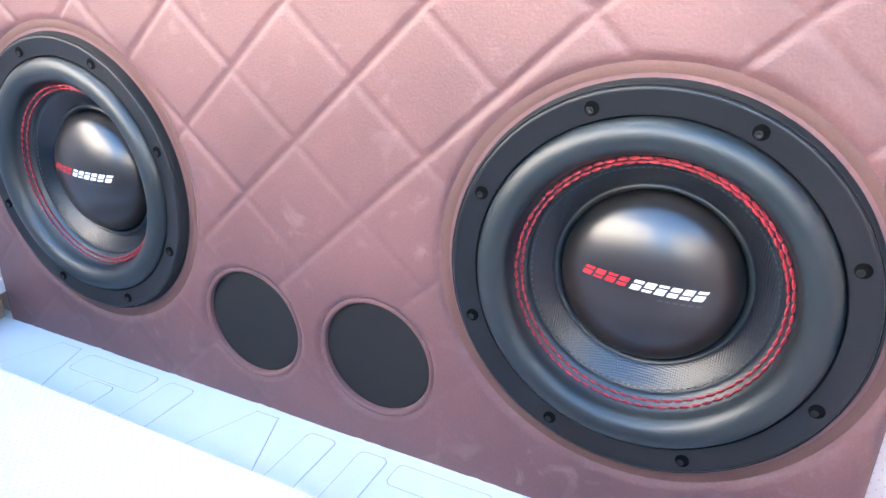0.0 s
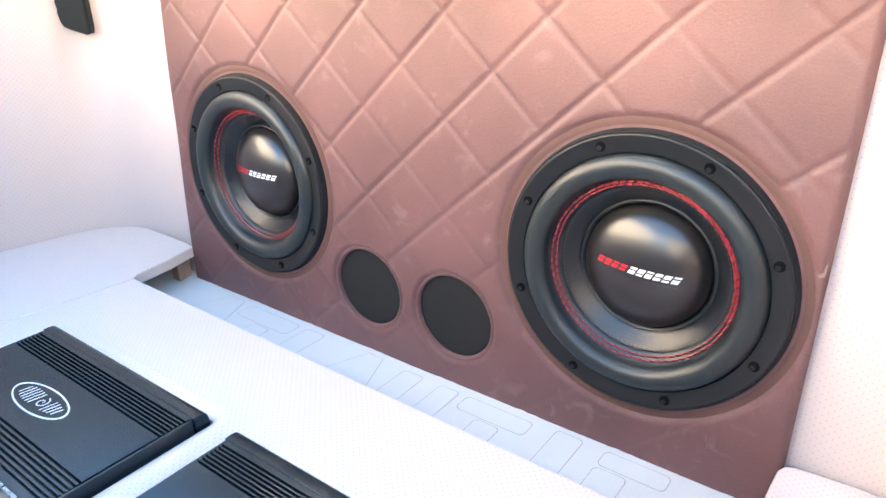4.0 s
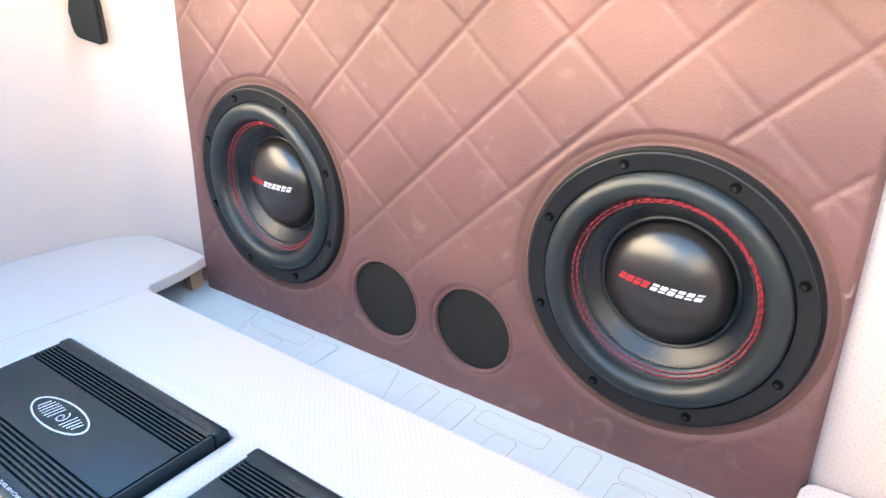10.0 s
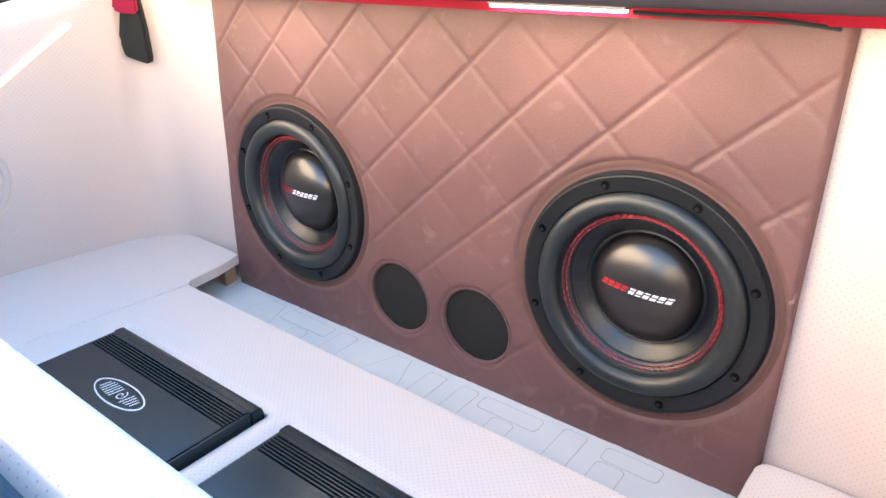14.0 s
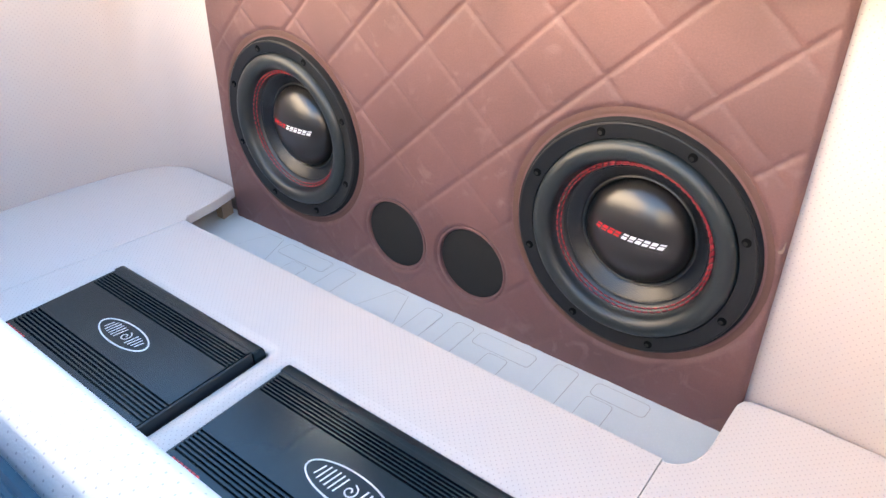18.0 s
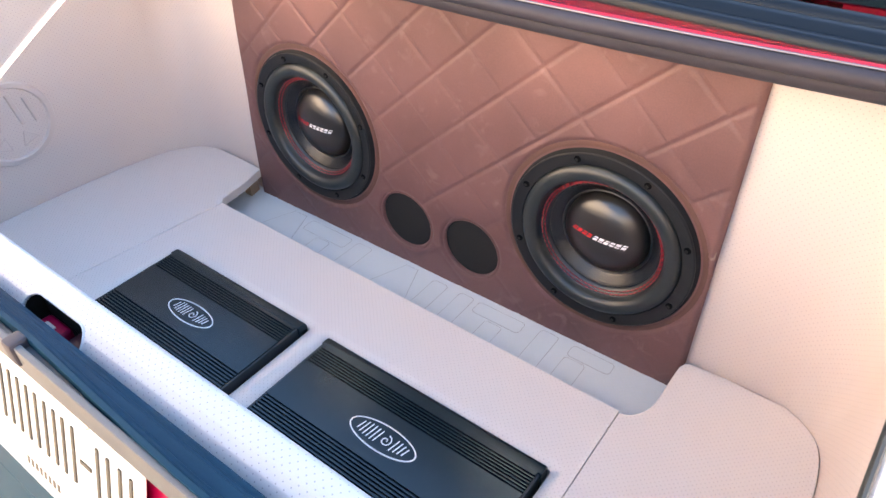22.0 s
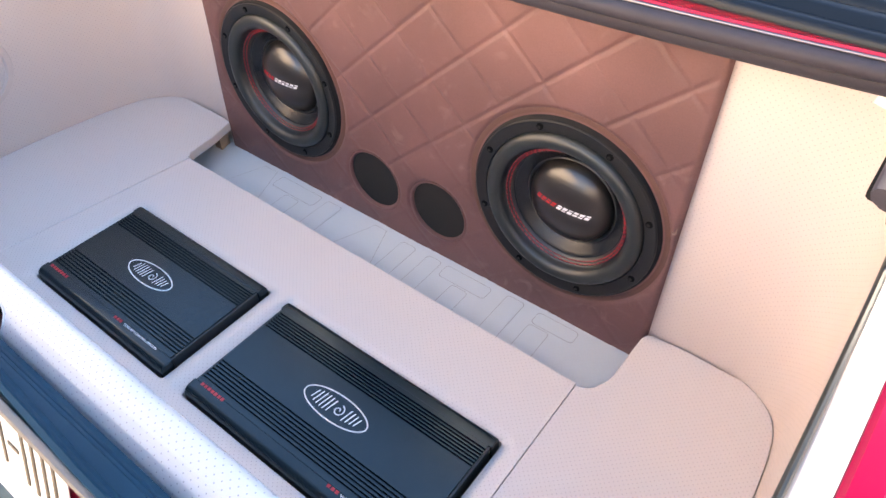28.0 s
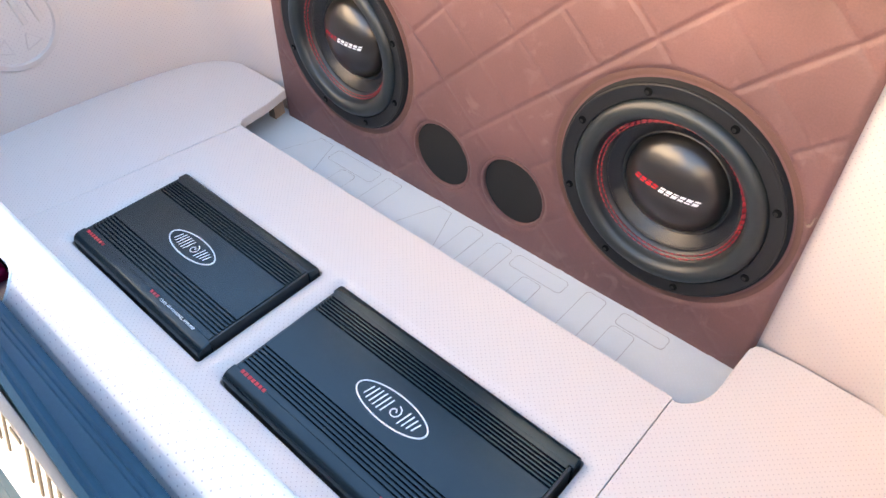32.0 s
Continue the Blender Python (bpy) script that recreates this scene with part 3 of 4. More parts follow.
        for j in range(2):
            for i in range(k):
                bm.faces.new((rows[j][i], rows[j][i + 1], rows[j + 1][i + 1], rows[j + 1][i]))
        part(nm, bm, mat, dust_cap)

    # slanted blocks, each split by a slit
    for i in range(4):
        u, cut = -0.0410 + 0.0079 * i, (0.0006, -0.0010, 0.0012, -0.0002)[i]
        mark(u, u + 0.0060, cut + 0.0006, 0.0034, RED_MARK, "red_mark")
        mark(u, u + 0.0060, -0.0032, cut - 0.0006, RED_MARK, "red_mark")
    for i in range(6):
        u, cut = -0.0082 + 0.0077 * i, (0.0008, -0.0012, 0.0014, 0.0, -0.0010, 0.0010)[i]
        mark(u, u + 0.0059, cut + 0.0006, 0.0035, WHITE_MARK, "white_mark")
        mark(u, u + 0.0059, -0.0035, cut - 0.0006, WHITE_MARK, "white_mark")
    for i in range(6):
        mark(0.012 + 0.0046 * i, 0.0152 + 0.0046 * i, -0.0078, -0.0066, FAINT_MARK, "small_mark")
    return sub


MARK_X, MARK_Z, MARK_TURN = 0.0022, 0.0055, -3.0
sub = subwoofer()
sub.location = (SUB_X[0], 0.0, SUB_Z)
copy_thing(sub, pose(SUB_X[1], 0.0, SUB_Z))

# ---------- boards ----------
BOARD_T = 0.016
EDGE_Y = -0.116
AMPS = ((-0.394, -0.098), (-0.053, 0.299))
AMP_Y0, AMP_Y1, AMP_Z = -0.428, -0.246, 0.007
SEAM_L, SEAM_R = (-0.446, -0.492), (0.331, 0.331)


def arc(cx, cy, r, a0, a1, n=6):
    return [(cx + r * math.cos(radians(a0 + (a1 - a0) * i / n)), cy + r * math.sin(radians(a0 + (a1 - a0) * i / n))) for i in range(n + 1)]


wl = [(p.x + 0.0006, p.y) for p in wall_line(-1) if p.y < 0.0065 and p.x < -0.56]
left_outline = [(-0.448, -0.114), (-0.452, -0.112)] + arc(-0.444, -0.098, 0.014, 240, 180, 4) + [(-0.464, -0.05), (-0.478, 0.002), (-0.50, 0.005), (-0.54, 0.006)] + wl + [(-0.492, -0.56)]
wr = [(p.x - 0.0006, p.y) for p in wall_line(1) if p.y < 0.008 and p.x > 0.47]
right_outline = [(0.3306, -0.124)] + [(0.3306 + 0.0314 * math.sin(radians(a)), -0.072 - 0.052 * math.cos(radians(a))) for a in range(9, 91, 9)] + [(0.3625, -0.03), (0.3635, -0.006), (0.3675, 0.003), (0.3740, 0.007), (0.42, 0.010), (0.46, 0.008)] + wr + [(0.3306, -0.56)]


def board(name, outline, label):
    ob = part(name, map_plan(prism_bm(outline, -BOARD_T, 0, 0.0022)), BOARD, None)
    return tagged(ob, label, "trim board")


board("side_board", left_outline[::-1], "white perforated leather covered side board in the boot")
board("side_board", right_outline, "white perforated leather covered side board in the boot")


def rounded(x0, x1, y0, y1, r, n=5):
    return arc(x1 - r, y1 - r, r, 0, 90, n) + arc(x0 + r, y1 - r, r, 90, 180, n) + arc(x0 + r, y0 + r, r, 180, 270, n) + arc(x1 - r, y0 + r, r, 270, 360, n)


def centre_board():
    """The board round the amplifiers: a sheet whose two openings roll down at their rims."""
    bm = bmesh.new()
    outer = [(SEAM_L[0] + 0.001, -0.116), (SEAM_R[0] - 0.001, EDGE_Y - 0.006), (SEAM_R[1] - 0.001, -0.56), (SEAM_L[1] + 0.001, -0.56)]
    loops = [outer[::-1]] + [rounded(x0 - 0.022, x1 + 0.022, AMP_Y0 - 0.022, AMP_Y1 + 0.016, 0.022) for x0, x1 in AMPS]
    edges = []
    for lp in loops:
        vs = [bm.verts.new((x, y, 0)) for x, y in lp]
        edges += [bm.edges.new((vs[i], vs[(i + 1) % len(vs)])) for i in range(len(vs))]
    bmesh.ops.triangle_fill(bm, use_beauty=True, use_dissolve=False, edges=edges, normal=(0, 0, 1))
    for f in bm.faces:
        if f.normal.z < 0:
            f.normal_flip()
    for x0, x1 in AMPS:
        prev = None
        for off, z in ((0.022, 0.0), (0.0190, -0.0003), (0.0155, -0.0010), (0.0120, -0.0022), (0.0085, -0.0036), (0.0055, -0.0048), (0.0030, -0.0066), (0.0022, -0.045)):
            ky = 0.016 / 0.022
            ring = [bm.verts.new((x, y, z)) for x, y in rounded(x0 - off, x1 + off, AMP_Y0 - off, AMP_Y1 + off * ky, max(0.004, off))]
            if prev:
                for i in range(len(ring)):
                    j = (i + 1) % len(ring)
                    bm.faces.new((prev[i], prev[j], ring[j], ring[i]))
            prev = ring
    k = len(outer)
    a = [bm.verts.new((x, y, 0)) for x, y in outer]
    b = [bm.verts.new((x, y, -BOARD_T)) for x, y in outer]
    for i in range(k):
        bm.faces.new((a[i], b[i], b[(i + 1) % k], a[(i + 1) % k]))
    bmesh.ops.remove_doubles(bm, verts=bm.verts[:], dist=1e-5)
    bmesh.ops.recalc_face_normals(bm, faces=bm.faces[:])
    top = max(bm.faces, key=lambda f: f.calc_area())
    if top.normal.z < 0:
        bmesh.ops.reverse_faces(bm, faces=bm.faces[:])
    ob = part("centre_board", map_plan(bm), BOARD, None)
    return tagged(ob, "white perforated leather covered board with two amplifier openings", "trim board")


centre_board()

support = part("board_support", prism_bm([(-0.483, -0.026), (-0.489, -0.001), (-0.507, -0.001), (-0.501, -0.026)], -0.0505, -BOARD_T - 0.0005, 0.001), TAN, None)
tagged(support, "tan leather covered support under the side board", "support")

# pocket floor in front of the box, with raised plain shapes
POCKET_Z = -0.052
pocket = thing("pocket_panel", "pale grey leather pocket floor with raised plain blocks", "trim panel", (0, 0, -0.081))
b_ = map_plan(box_bm(-0.60, 0.40, -0.16, 0.012, -0.081, POCKET_Z, 0.002))
bmesh.ops.transform(b_, matrix=Matrix.Translation((0, 0, 0.081)), verts=b_.verts[:])
part("base", b_, GREY_LEATHER, pocket)

BLOCKS = [[(x0, -0.125), (x0 + lean, -0.010), (x1 - lean, -0.010), (x1, -0.125)] for x0, x1, lean in ((-0.424, -0.304, 0.045), (-0.152, -0.040, 0.044))]
for x0, x1, y0, y1 in ((-0.330, -0.230, -0.040, -0.012), (-0.288, -0.256, -0.125, -0.044), (-0.216, -0.183, -0.125, -0.012), (-0.046, -0.017, -0.125, -0.013), (0.008, 0.035, -0.125, -0.013), (0.046, 0.131, -0.038, -0.013), (0.076, 0.106, -0.125, -0.042), (0.157, 0.187, -0.125, -0.008), (0.212, 0.279, -0.032, -0.009), (0.212, 0.245, -0.125, -0.036)):
    BLOCKS.append([(x0, y0), (x0, y1), (x1, y1), (x1, y0)])
for shape in BLOCKS:
    if shape[1][0] - shape[0][0] < 0.01:
        shape = rounded(shape[0][0], shape[3][0], shape[0][1], shape[1][1], 0.006, 4)
    b_ = map_plan(prism_bm([(x, y) for x, y in shape], POCKET_Z + 0.081 - 0.001, POCKET_Z + 0.081 + 0.0006, 0.0003, 1))
    part("raised_shape", b_, GREY_LEATHER, pocket, smooth=False)
    # flat grey strips round the shape, painting the shade of a pressed groove
    cxm, cym = sum(p[0] for p in shape) / len(shape), sum(p[1] for p in shape) / len(shape)
    bm = bmesh.new()
    k = len(shape)
    for i in range(k):
        a, b = Vector((*shape[i], 0)), Vector((*shape[(i + 1) % k], 0))
        if max(a.y, b.y) < -0.11:
            continue
        t = (b - a).normalized() * 0.0012
        nrm = Vector((-t.y, t.x, 0)) * 0.55
        vs = [bm.verts.new((p.x, p.y, POCKET_Z + 0.081 + 0.0003)) for p in (a - t - nrm, b + t - nrm, b + t + nrm, a - t + nrm)]
        f = bm.faces.new(vs)
        if f.normal.z < 0:
            f.normal_flip()
    part("groove", bm, GROOVE_SHADE, pocket)

# ---------- amplifiers ----------


def amplifier(x0, x1, label):
    w, d = x1 - x0, AMP_Y1 - AMP_Y0
    amp = thing("amplifier", label, "amplifier", (x0, AMP_Y0, -0.0815), group="amplifiers")
    zt = AMP_Z + 0.0815
    # ribbed heat-sink body, one profile across the depth
    prof = [(0.0, zt - 0.060), (0.0, zt - 0.012), (0.002, zt - 0.005), (0.007, zt - 0.0010), (0.012, zt)]
    def ribs(y0, y1, n):
        out = []
        p = (y1 - y0) / n
        for i in range(n):
            a = y0 + p * i
            out += [(a, zt), (a + 0.0006, zt - 0.0035), (a + p * 0.46, zt - 0.0035), (a + p * 0.46 + 0.0006, zt)]
        return out
    prof += ribs(d * RIB[0], d * RIB[1], 7) + ribs(d * RIB[2], d * RIB[3], 7)
    prof += [(d - 0.010, zt), (d - 0.004, zt - 0.001), (d - 0.0005, zt - 0.004), (d, zt - 0.010), (d, zt - 0.060)]
    bm = bmesh.new()
    prof = [(0.0205, zt - 0.060), (0.0205, zt)] + prof[5:-5] + [(d - 0.0170, zt), (d - 0.0170, zt - 0.060)]
    a = [bm.verts.new((0.0052, y, z)) for y, z in prof]
    b = [bm.verts.new((w - 0.0052, y, z)) for y, z in prof]
    for i in range(len(prof) - 1):
        bm.faces.new((a[i], a[i + 1], b[i + 1], b[i]))
    bm.faces.new((a[-1], a[0], b[0], b[-1]))
    bm.faces.new(a)
    bm.faces.new(b[::-1])
    bmesh.ops.recalc_face_normals(bm, faces=bm.faces[:])
    part("heat_sink", bm, AMP_BLACK, amp, angle=25)
    # rounded rails along the front and the back, running past the sink's ends
    def rail(outline):
        bm = bmesh.new()
        ends = []
        for x, shrink in ((0.0, 0.0016), (0.0008, 0.0005), (0.0022, 0.0), (w - 0.0022, 0.0), (w - 0.0008, 0.0005), (w, 0.0016)):
            my, mz = sum(p[0] for p in outline) / len(outline), zt - 0.03
            ends.append([bm.verts.new((x, y + (my - y) * shrink / 0.011, z - (shrink if z > mz else 0))) for y, z in outline])
        for p, q in zip(ends, ends[1:]):
            for i in range(len(outline)):
                j = (i + 1) % len(outline)
                bm.faces.new((p[i], p[j], q[j], q[i]))
        bm.faces.new(ends[0])
        bm.faces.new(ends[-1][::-1])
        bmesh.ops.recalc_face_normals(bm, faces=bm.faces[:])
        part("rail", bm, AMP_BLACK, amp, angle=35)

    rail([(0.0203, zt - 0.060), (0.0203, zt - 0.0003), (0.0190, zt), (0.0110, zt - 0.0002), (0.0070, zt - 0.0013), (0.0036, zt - 0.0036), (0.0012, zt - 0.0072), (0.0, zt - 0.0120), (0.0, zt - 0.060)])
    rail([(d, zt - 0.060), (d, zt - 0.0085), (d - 0.0010, zt - 0.0040), (d - 0.0036, zt - 0.0010), (d - 0.0075, zt), (d - 0.0158, zt), (d - 0.0168, zt - 0.0003), (d - 0.0168, zt - 0.060)])
    for xa, xb in ((0.0018, 0.0050), (w - 0.0050, w - 0.0018)):
        part("end_plate", box_bm(xa, xb, 0.0206, d - 0.0172, 0.0, zt - 0.0012, 0.0010), AMP_DARK, amp)
    for ya, yb in ((0.002, 0.008), (d - 0.008, d - 0.002)):
        part("foot", box_bm(0.01, w - 0.01, ya, yb, 0.0, 0.0292, 0.001), AMP_DARK, amp)
    # plain oval badge
    cx, cy = LOGO[0] * w, LOGO[1] * d
    rx, ry = 0.049 * LOGO_S[len(amp_list)], 0.0185 * LOGO_S[len(amp_list)]
    bm = bmesh.new()
    n = 48
    def ring(q):
        return [bm.verts.new((cx + (rx - q) * math.cos(2 * math.pi * i / n), cy + (ry - q) * math.sin(2 * math.pi * i / n), zt + h)) for i in range(n)]
    h = 0.0002
    r0 = ring(0)
    h = 0.0011
    r1 = ring(0.0006)
    r2 = ring(0.0017)
    h = 0.0002
    r3 = ring(0.0020)
    for p, q in ((r0, r1), (r1, r2), (r2, r3)):
        for i in range(n):
            bm.faces.new((p[i], p[(i + 1) % n], q[(i + 1) % n], q[i]))
    bmesh.ops.recalc_face_normals(bm, faces=bm.faces[:])
    badge = part("badge_ring", bm, WHITE_MARK, amp, "white oval badge outline")
    sc = LOGO_S[len(amp_list)]

    def stroke(pts, w=0.0011):
        bm = bmesh.new()
        for (ax, ay), (bx, by) in zip(pts, pts[1:]):
            a, b = Vector((cx + ax * sc, cy + ay * sc, zt + 0.0006)), Vector((cx + bx * sc, cy + by * sc, zt + 0.0006))
            t = (b - a).normalized() * w * 0.6
            nrm = Vector((-t.y, t.x, 0)) / 0.6
            f = bm.faces.new([bm.verts.new(p) for p in (a - t - nrm, b + t - nrm, b + t + nrm, a - t + nrm)])
            if f.normal.z < 0:
                f.normal_flip()
        part("badge_mark", bm, WHITE_MARK, badge)

    # plain slanted strokes of even lean, a small coil among them
    for u, h0, h1 in ((-0.0345, -0.0050, 0.0070), (-0.0290, -0.0075, 0.0090), (-0.0235, -0.0085, 0.0095), (-0.0180, -0.0090, 0.0095), (-0.0125, -0.0095, 0.0090), (-0.0070, -0.0090, 0.0085), (0.0165, -0.0085, 0.0085), (0.0220, -0.0075, 0.0080), (0.0275, -0.0065, 0.0070), (0.0330, -0.0050, 0.0055)):
        stroke([(u, h0), (u + 0.003, h1)], 0.0008)
    stroke([(0.0055 + (0.0016 + 0.0005 * q) * math.cos(q * 0.6), -0.0005 + (0.0016 + 0.0005 * q) * math.sin(q * 0.6)) for q in range(14)], 0.0008)
    # model name and rating: plain bars
    mx = 0.011 if not amp_list else 0.014
    for i in range(7):
        part("model_mark", box_bm(mx + 0.0062 * i, mx + 0.0045 + 0.0062 * i, 0.0178, 0.0222, zt - 0.0002, zt + 0.0003), RED_MARK, amp)
    rx0 = 0.172 if not amp_list else 0.233
    for i in range(3):
        part("rating_mark", box_bm(rx0 + 0.0062 * i, rx0 + 0.0045 + 0.0062 * i, 0.0160, 0.0200, zt - 0.0002, zt + 0.0003), RED_MARK, amp)
    if not amp_list:
        part("lettering", text_bm("CLASS AB 4 CHANNEL AMPLIFIER", 0.0046, 0.194, 0.0163, zt + 0.0003, 0.072), WHITE_MARK, amp, "small white printed words")
    else:
        part("lettering", text_bm("WATT CLASS D", 0.0050, rx0 + 0.0200, 0.0160, zt + 0.0003, 0.040), WHITE_MARK, amp, "small white printed words")
    amp_list.append(amp)
    return amp


amp_list = []
RIB = (0.150, 0.340, 0.72, 0.885)
LOGO, LOGO_S = (0.488, 0.52), (0.96, 1.03)
amplifier(*AMPS[0], "black ribbed four-channel car amplifier with white oval badge")
amplifier(*AMPS[1], "long black ribbed car amplifier with white oval badge")

# ---------- sill and body ----------
def sill_profile():
    """The wrapped sill's outer surface from the cavity over the top to the seal: (y, z)."""
    return [(-0.5185, -0.09), (-0.5185, 0.272), (-0.5188, 0.288), (-0.5200, 0.2975), (-0.5225, 0.3035), (-0.5270, 0.3066), (-0.5345, 0.3066), (-0.5435, 0.3040), (-0.5520, 0.2990), (-0.5590, 0.2920), (-0.5645, 0.2830), (-0.5675, 0.272), (-0.5675, 0.262)]


SLOT = (-0.079, 0.013, -0.5450)
bm = bmesh.new()
uv = bm.loops.layers.uv.verify()
prof, run = sill_profile(), [0.0]
fine = []
for (y0, z0), (y1, z1) in zip(prof, prof[1:]):
    k = 10 if y1 < -0.54 else 1
    fine += [(y0 + (y1 - y0) * i / k, z0 + (z1 - z0) * i / k) for i in range(k)]
fine.append(prof[-1])
for a, b in zip(fine, fine[1:]):
    run.append(run[-1] + math.dist(a, b))
xs = sorted(set([round(-0.70 + 0.02 * i, 4) for i in range(64)] + [round(-0.08 + 0.0012 * i, 4) for i in range(88)]))
cols = [[bm.verts.new((x, y, z)) for y, z in fine] for x in xs]


def sill_at(d):
    """Depth and height at a distance along the sill's profile."""
    return float(np.interp(d, run, [p[0] for p in fine])), float(np.interp(d, run, [p[1] for p in fine]))


SLOT_S = next(d for d, p in zip(run, fine) if p[0] <= SLOT[2]) + 0.017


def in_slot(x, d):
    """Inside the rounded latch slot."""
    return math.hypot(max(0, abs(x - (SLOT[0] + SLOT[1]) / 2) - (SLOT[1] - SLOT[0]) / 2 + 0.017), d - SLOT_S) < 0.017


for i in range(len(xs) - 1):
    for k in range(len(fine) - 1):
        if in_slot((xs[i] + xs[i + 1]) / 2, (run[k] + run[k + 1]) / 2):
            continue
        f = bm.faces.new((cols[i][k], cols[i + 1][k], cols[i + 1][k + 1], cols[i][k + 1]))
        for lp, (a, b) in zip(f.loops, ((i, k), (i + 1, k), (i + 1, k + 1), (i, k + 1))):
            lp[uv].uv = (xs[a], run[b])
bmesh.ops.recalc_face_normals(bm, faces=bm.faces[:])
sill = part("sill_trim", bm, SILL_SKYLIT, None)
mod = sill.modifiers.new("thickness", "SOLIDIFY")
mod.thickness, mod.offset = 0.003, -1
if sill.data.polygons[2].normal.y < 0:
    sill.data.flip_normals()
tagged(sill, "white perforated leather trim wrapped over the boot sill", "trim panel", kind="structure")

ring = rounded(SLOT[0], SLOT[1], SLOT_S - 0.017, SLOT_S + 0.017, 0.0169, 12)
ring3 = [(x, *sill_at(d)) for x, d in ring]
part("slot_rim", sweep_bm(ring3 + ring3[:2], [(0.0013 * math.cos(a), 0.0013 * math.sin(a) - 0.0004) for a in (0, 0.79, 1.57, 2.36, 3.14, 3.93, 4.71, 5.5)]), SILL_SKYLIT, sill)

# latch behind the slot
latch = thing("boot_latch", "dark recessed boot latch with a red painted striker plate", "latch", (-0.016, -0.555, 0.255))
part("housing", box_bm(-0.0705, 0.044, -0.012, 0.016, 0.0, 0.010, 0.002), BLACK_CLOTH, latch)
part("back_plate", box_bm(-0.074, 0.044, 0.0165, 0.0185, 0.001, 0.044, 0.0005), BLACK_CLOTH, latch)
part("side_plate", box_bm(-0.074, -0.071, -0.004, 0.016, 0.0, 0.033, 0.0005), BLACK_CLOTH, latch)
part("side_plate", box_bm(0.040, 0.043, -0.010, 0.016, 0.0102, 0.030, 0.0005), LATCH_DARK, latch)
part("striker", box_bm(-0.048, -0.012, -0.010, 0.010, 0.0102, 0.026, 0.004, 3), RED_PAINT, latch, "red painted metal")
part("striker_bar", box_bm(-0.038, -0.024, -0.010, 0.002, 0.0262, 0.0275, 0.0006), PLATE_GREY, latch, "worn bare metal")
part("catch_plate", box_bm(-0.0115, 0.039, -0.010, 0.014, 0.0102, 0.019, 0.002), LATCH_DARK, latch, "dark red painted metal")

# weather seal on the sill's lip, and the lip itself
xs_path = [(-0.68 + 1.22 * i / 60, -0.5740, 0.305) for i in range(61)]
sealp = [(0.0115, -0.030), (0.0115, -0.006), (0.0105, 0.002), (0.0065, 0.0058), (0.0048, 0.0056), (0.0036, 0.0080), (0.0016, 0.0086), (0.0004, 0.0116), (-0.0014, 0.0122), (-0.0026, 0.0154), (-0.0046, 0.0176), (-0.0062, 0.0174), (-0.008, 0.0205), (-0.0115, 0.0195), (-0.0125, 0.014), (-0.0120, -0.030)]
b_ = sweep_bm(xs_path, [(-a, b) for a, b in sealp])
for v in b_.verts:
    if v.co.y < -0.5740:
        # the rubber bulges outwards away from the latch
        v.co.y -= 0.0075 * min(1.0, max(0.0, v.co.x / 0.20))
    v.co.z += 0.0012 * noise.noise((v.co.x * 9, 0.3, 5.0))
sill_seal = part("sill_seal", b_, SEAL_SHEEN, None)
tagged(sill_seal, "ribbed dark grey rubber seal along the boot sill", "seal", kind="structure")
lip = part("sill_lip", box_bm(-0.70, 0.56, -0.5975, -0.5917, 0.290, 0.3225, 0.0015), CHROME_DUSTY, None)
tagged(lip, "dusty beige metal lip outside the boot seal", "lip", kind="structure")

ledge = part("sill_ledge", box_bm(-0.70, 0.56, -0.5915, -0.5865, 0.289, 0.3165, 0.0015), CHROME_DUSTY, None)
tagged(ledge, "dusty beige metal fold inside the sill lip", "lip", kind="structure")

clip = part("seal_clip", box_bm(-0.009, 0.005, -0.6005, -0.5850, 0.302, 0.3262, 0.003), SEAL, None)
tagged(clip, "small black clip over the sill lip", "clip")

# red rear panel below the lip
bm = bmesh.new()
rows = []
for y, z in ((-0.5935, 0.292), (-0.5915, 0.286), (-0.581, 0.279), (-0.5785, 0.264), (-0.590, 0.222), (-0.602, 0.180), (-0.615, 0.138), (-0.632, 0.080), (-0.642, 0.0), (-0.642, -0.16)):
    rows.append([bm.verts.new((-0.86 + 1.58 * i / 8, y, z)) for i in range(9)])
for a, b in zip(rows, rows[1:]):
    for i in range(8):
        bm.faces.new((a[i], b[i], b[i + 1], a[i + 1]))
bmesh.ops.recalc_face_normals(bm, faces=bm.faces[:])
rear = part("rear_panel", bm, RED_PAINT, None)
mod = rear.modifiers.new("thickness", "SOLIDIFY")
mod.thickness, mod.offset = 0.002, 1 if rear.data.polygons[0].normal.y > 0 else -1
tagged(rear, "glossy red painted car rear panel", "car body", kind="structure")

# number plate, leaning with the rear panel
PLATE_W, PLATE_H = 0.300, 0.150
plate = thing("number_plate", "white embossed number plate with dark characters and teal band", "number plate")
plate.matrix_basis = pose(0.1265 - PLATE_W, -0.6279, 0.1235, 90 - 16.7, 0, 0)
b_ = box_bm(0, PLATE_W, -0.018, PLATE_H, -0.0016, 0, 0.0006)
part("plate_blank", b_, PLATE_WHITE, plate)
part("rim", sweep_bm([(p[0], p[1], 0.0002) for p in rounded(0.003, PLATE_W - 0.003, 0.0125, PLATE_H - 0.003, 0.010) + rounded(0.003, PLATE_W - 0.003, 0.0125, PLATE_H - 0.003, 0.010)[:1]], [(-0.001, 0), (-0.0006, 0.0009), (0.0006, 0.0009), (0.001, 0)]), PLATE_WHITE, plate)
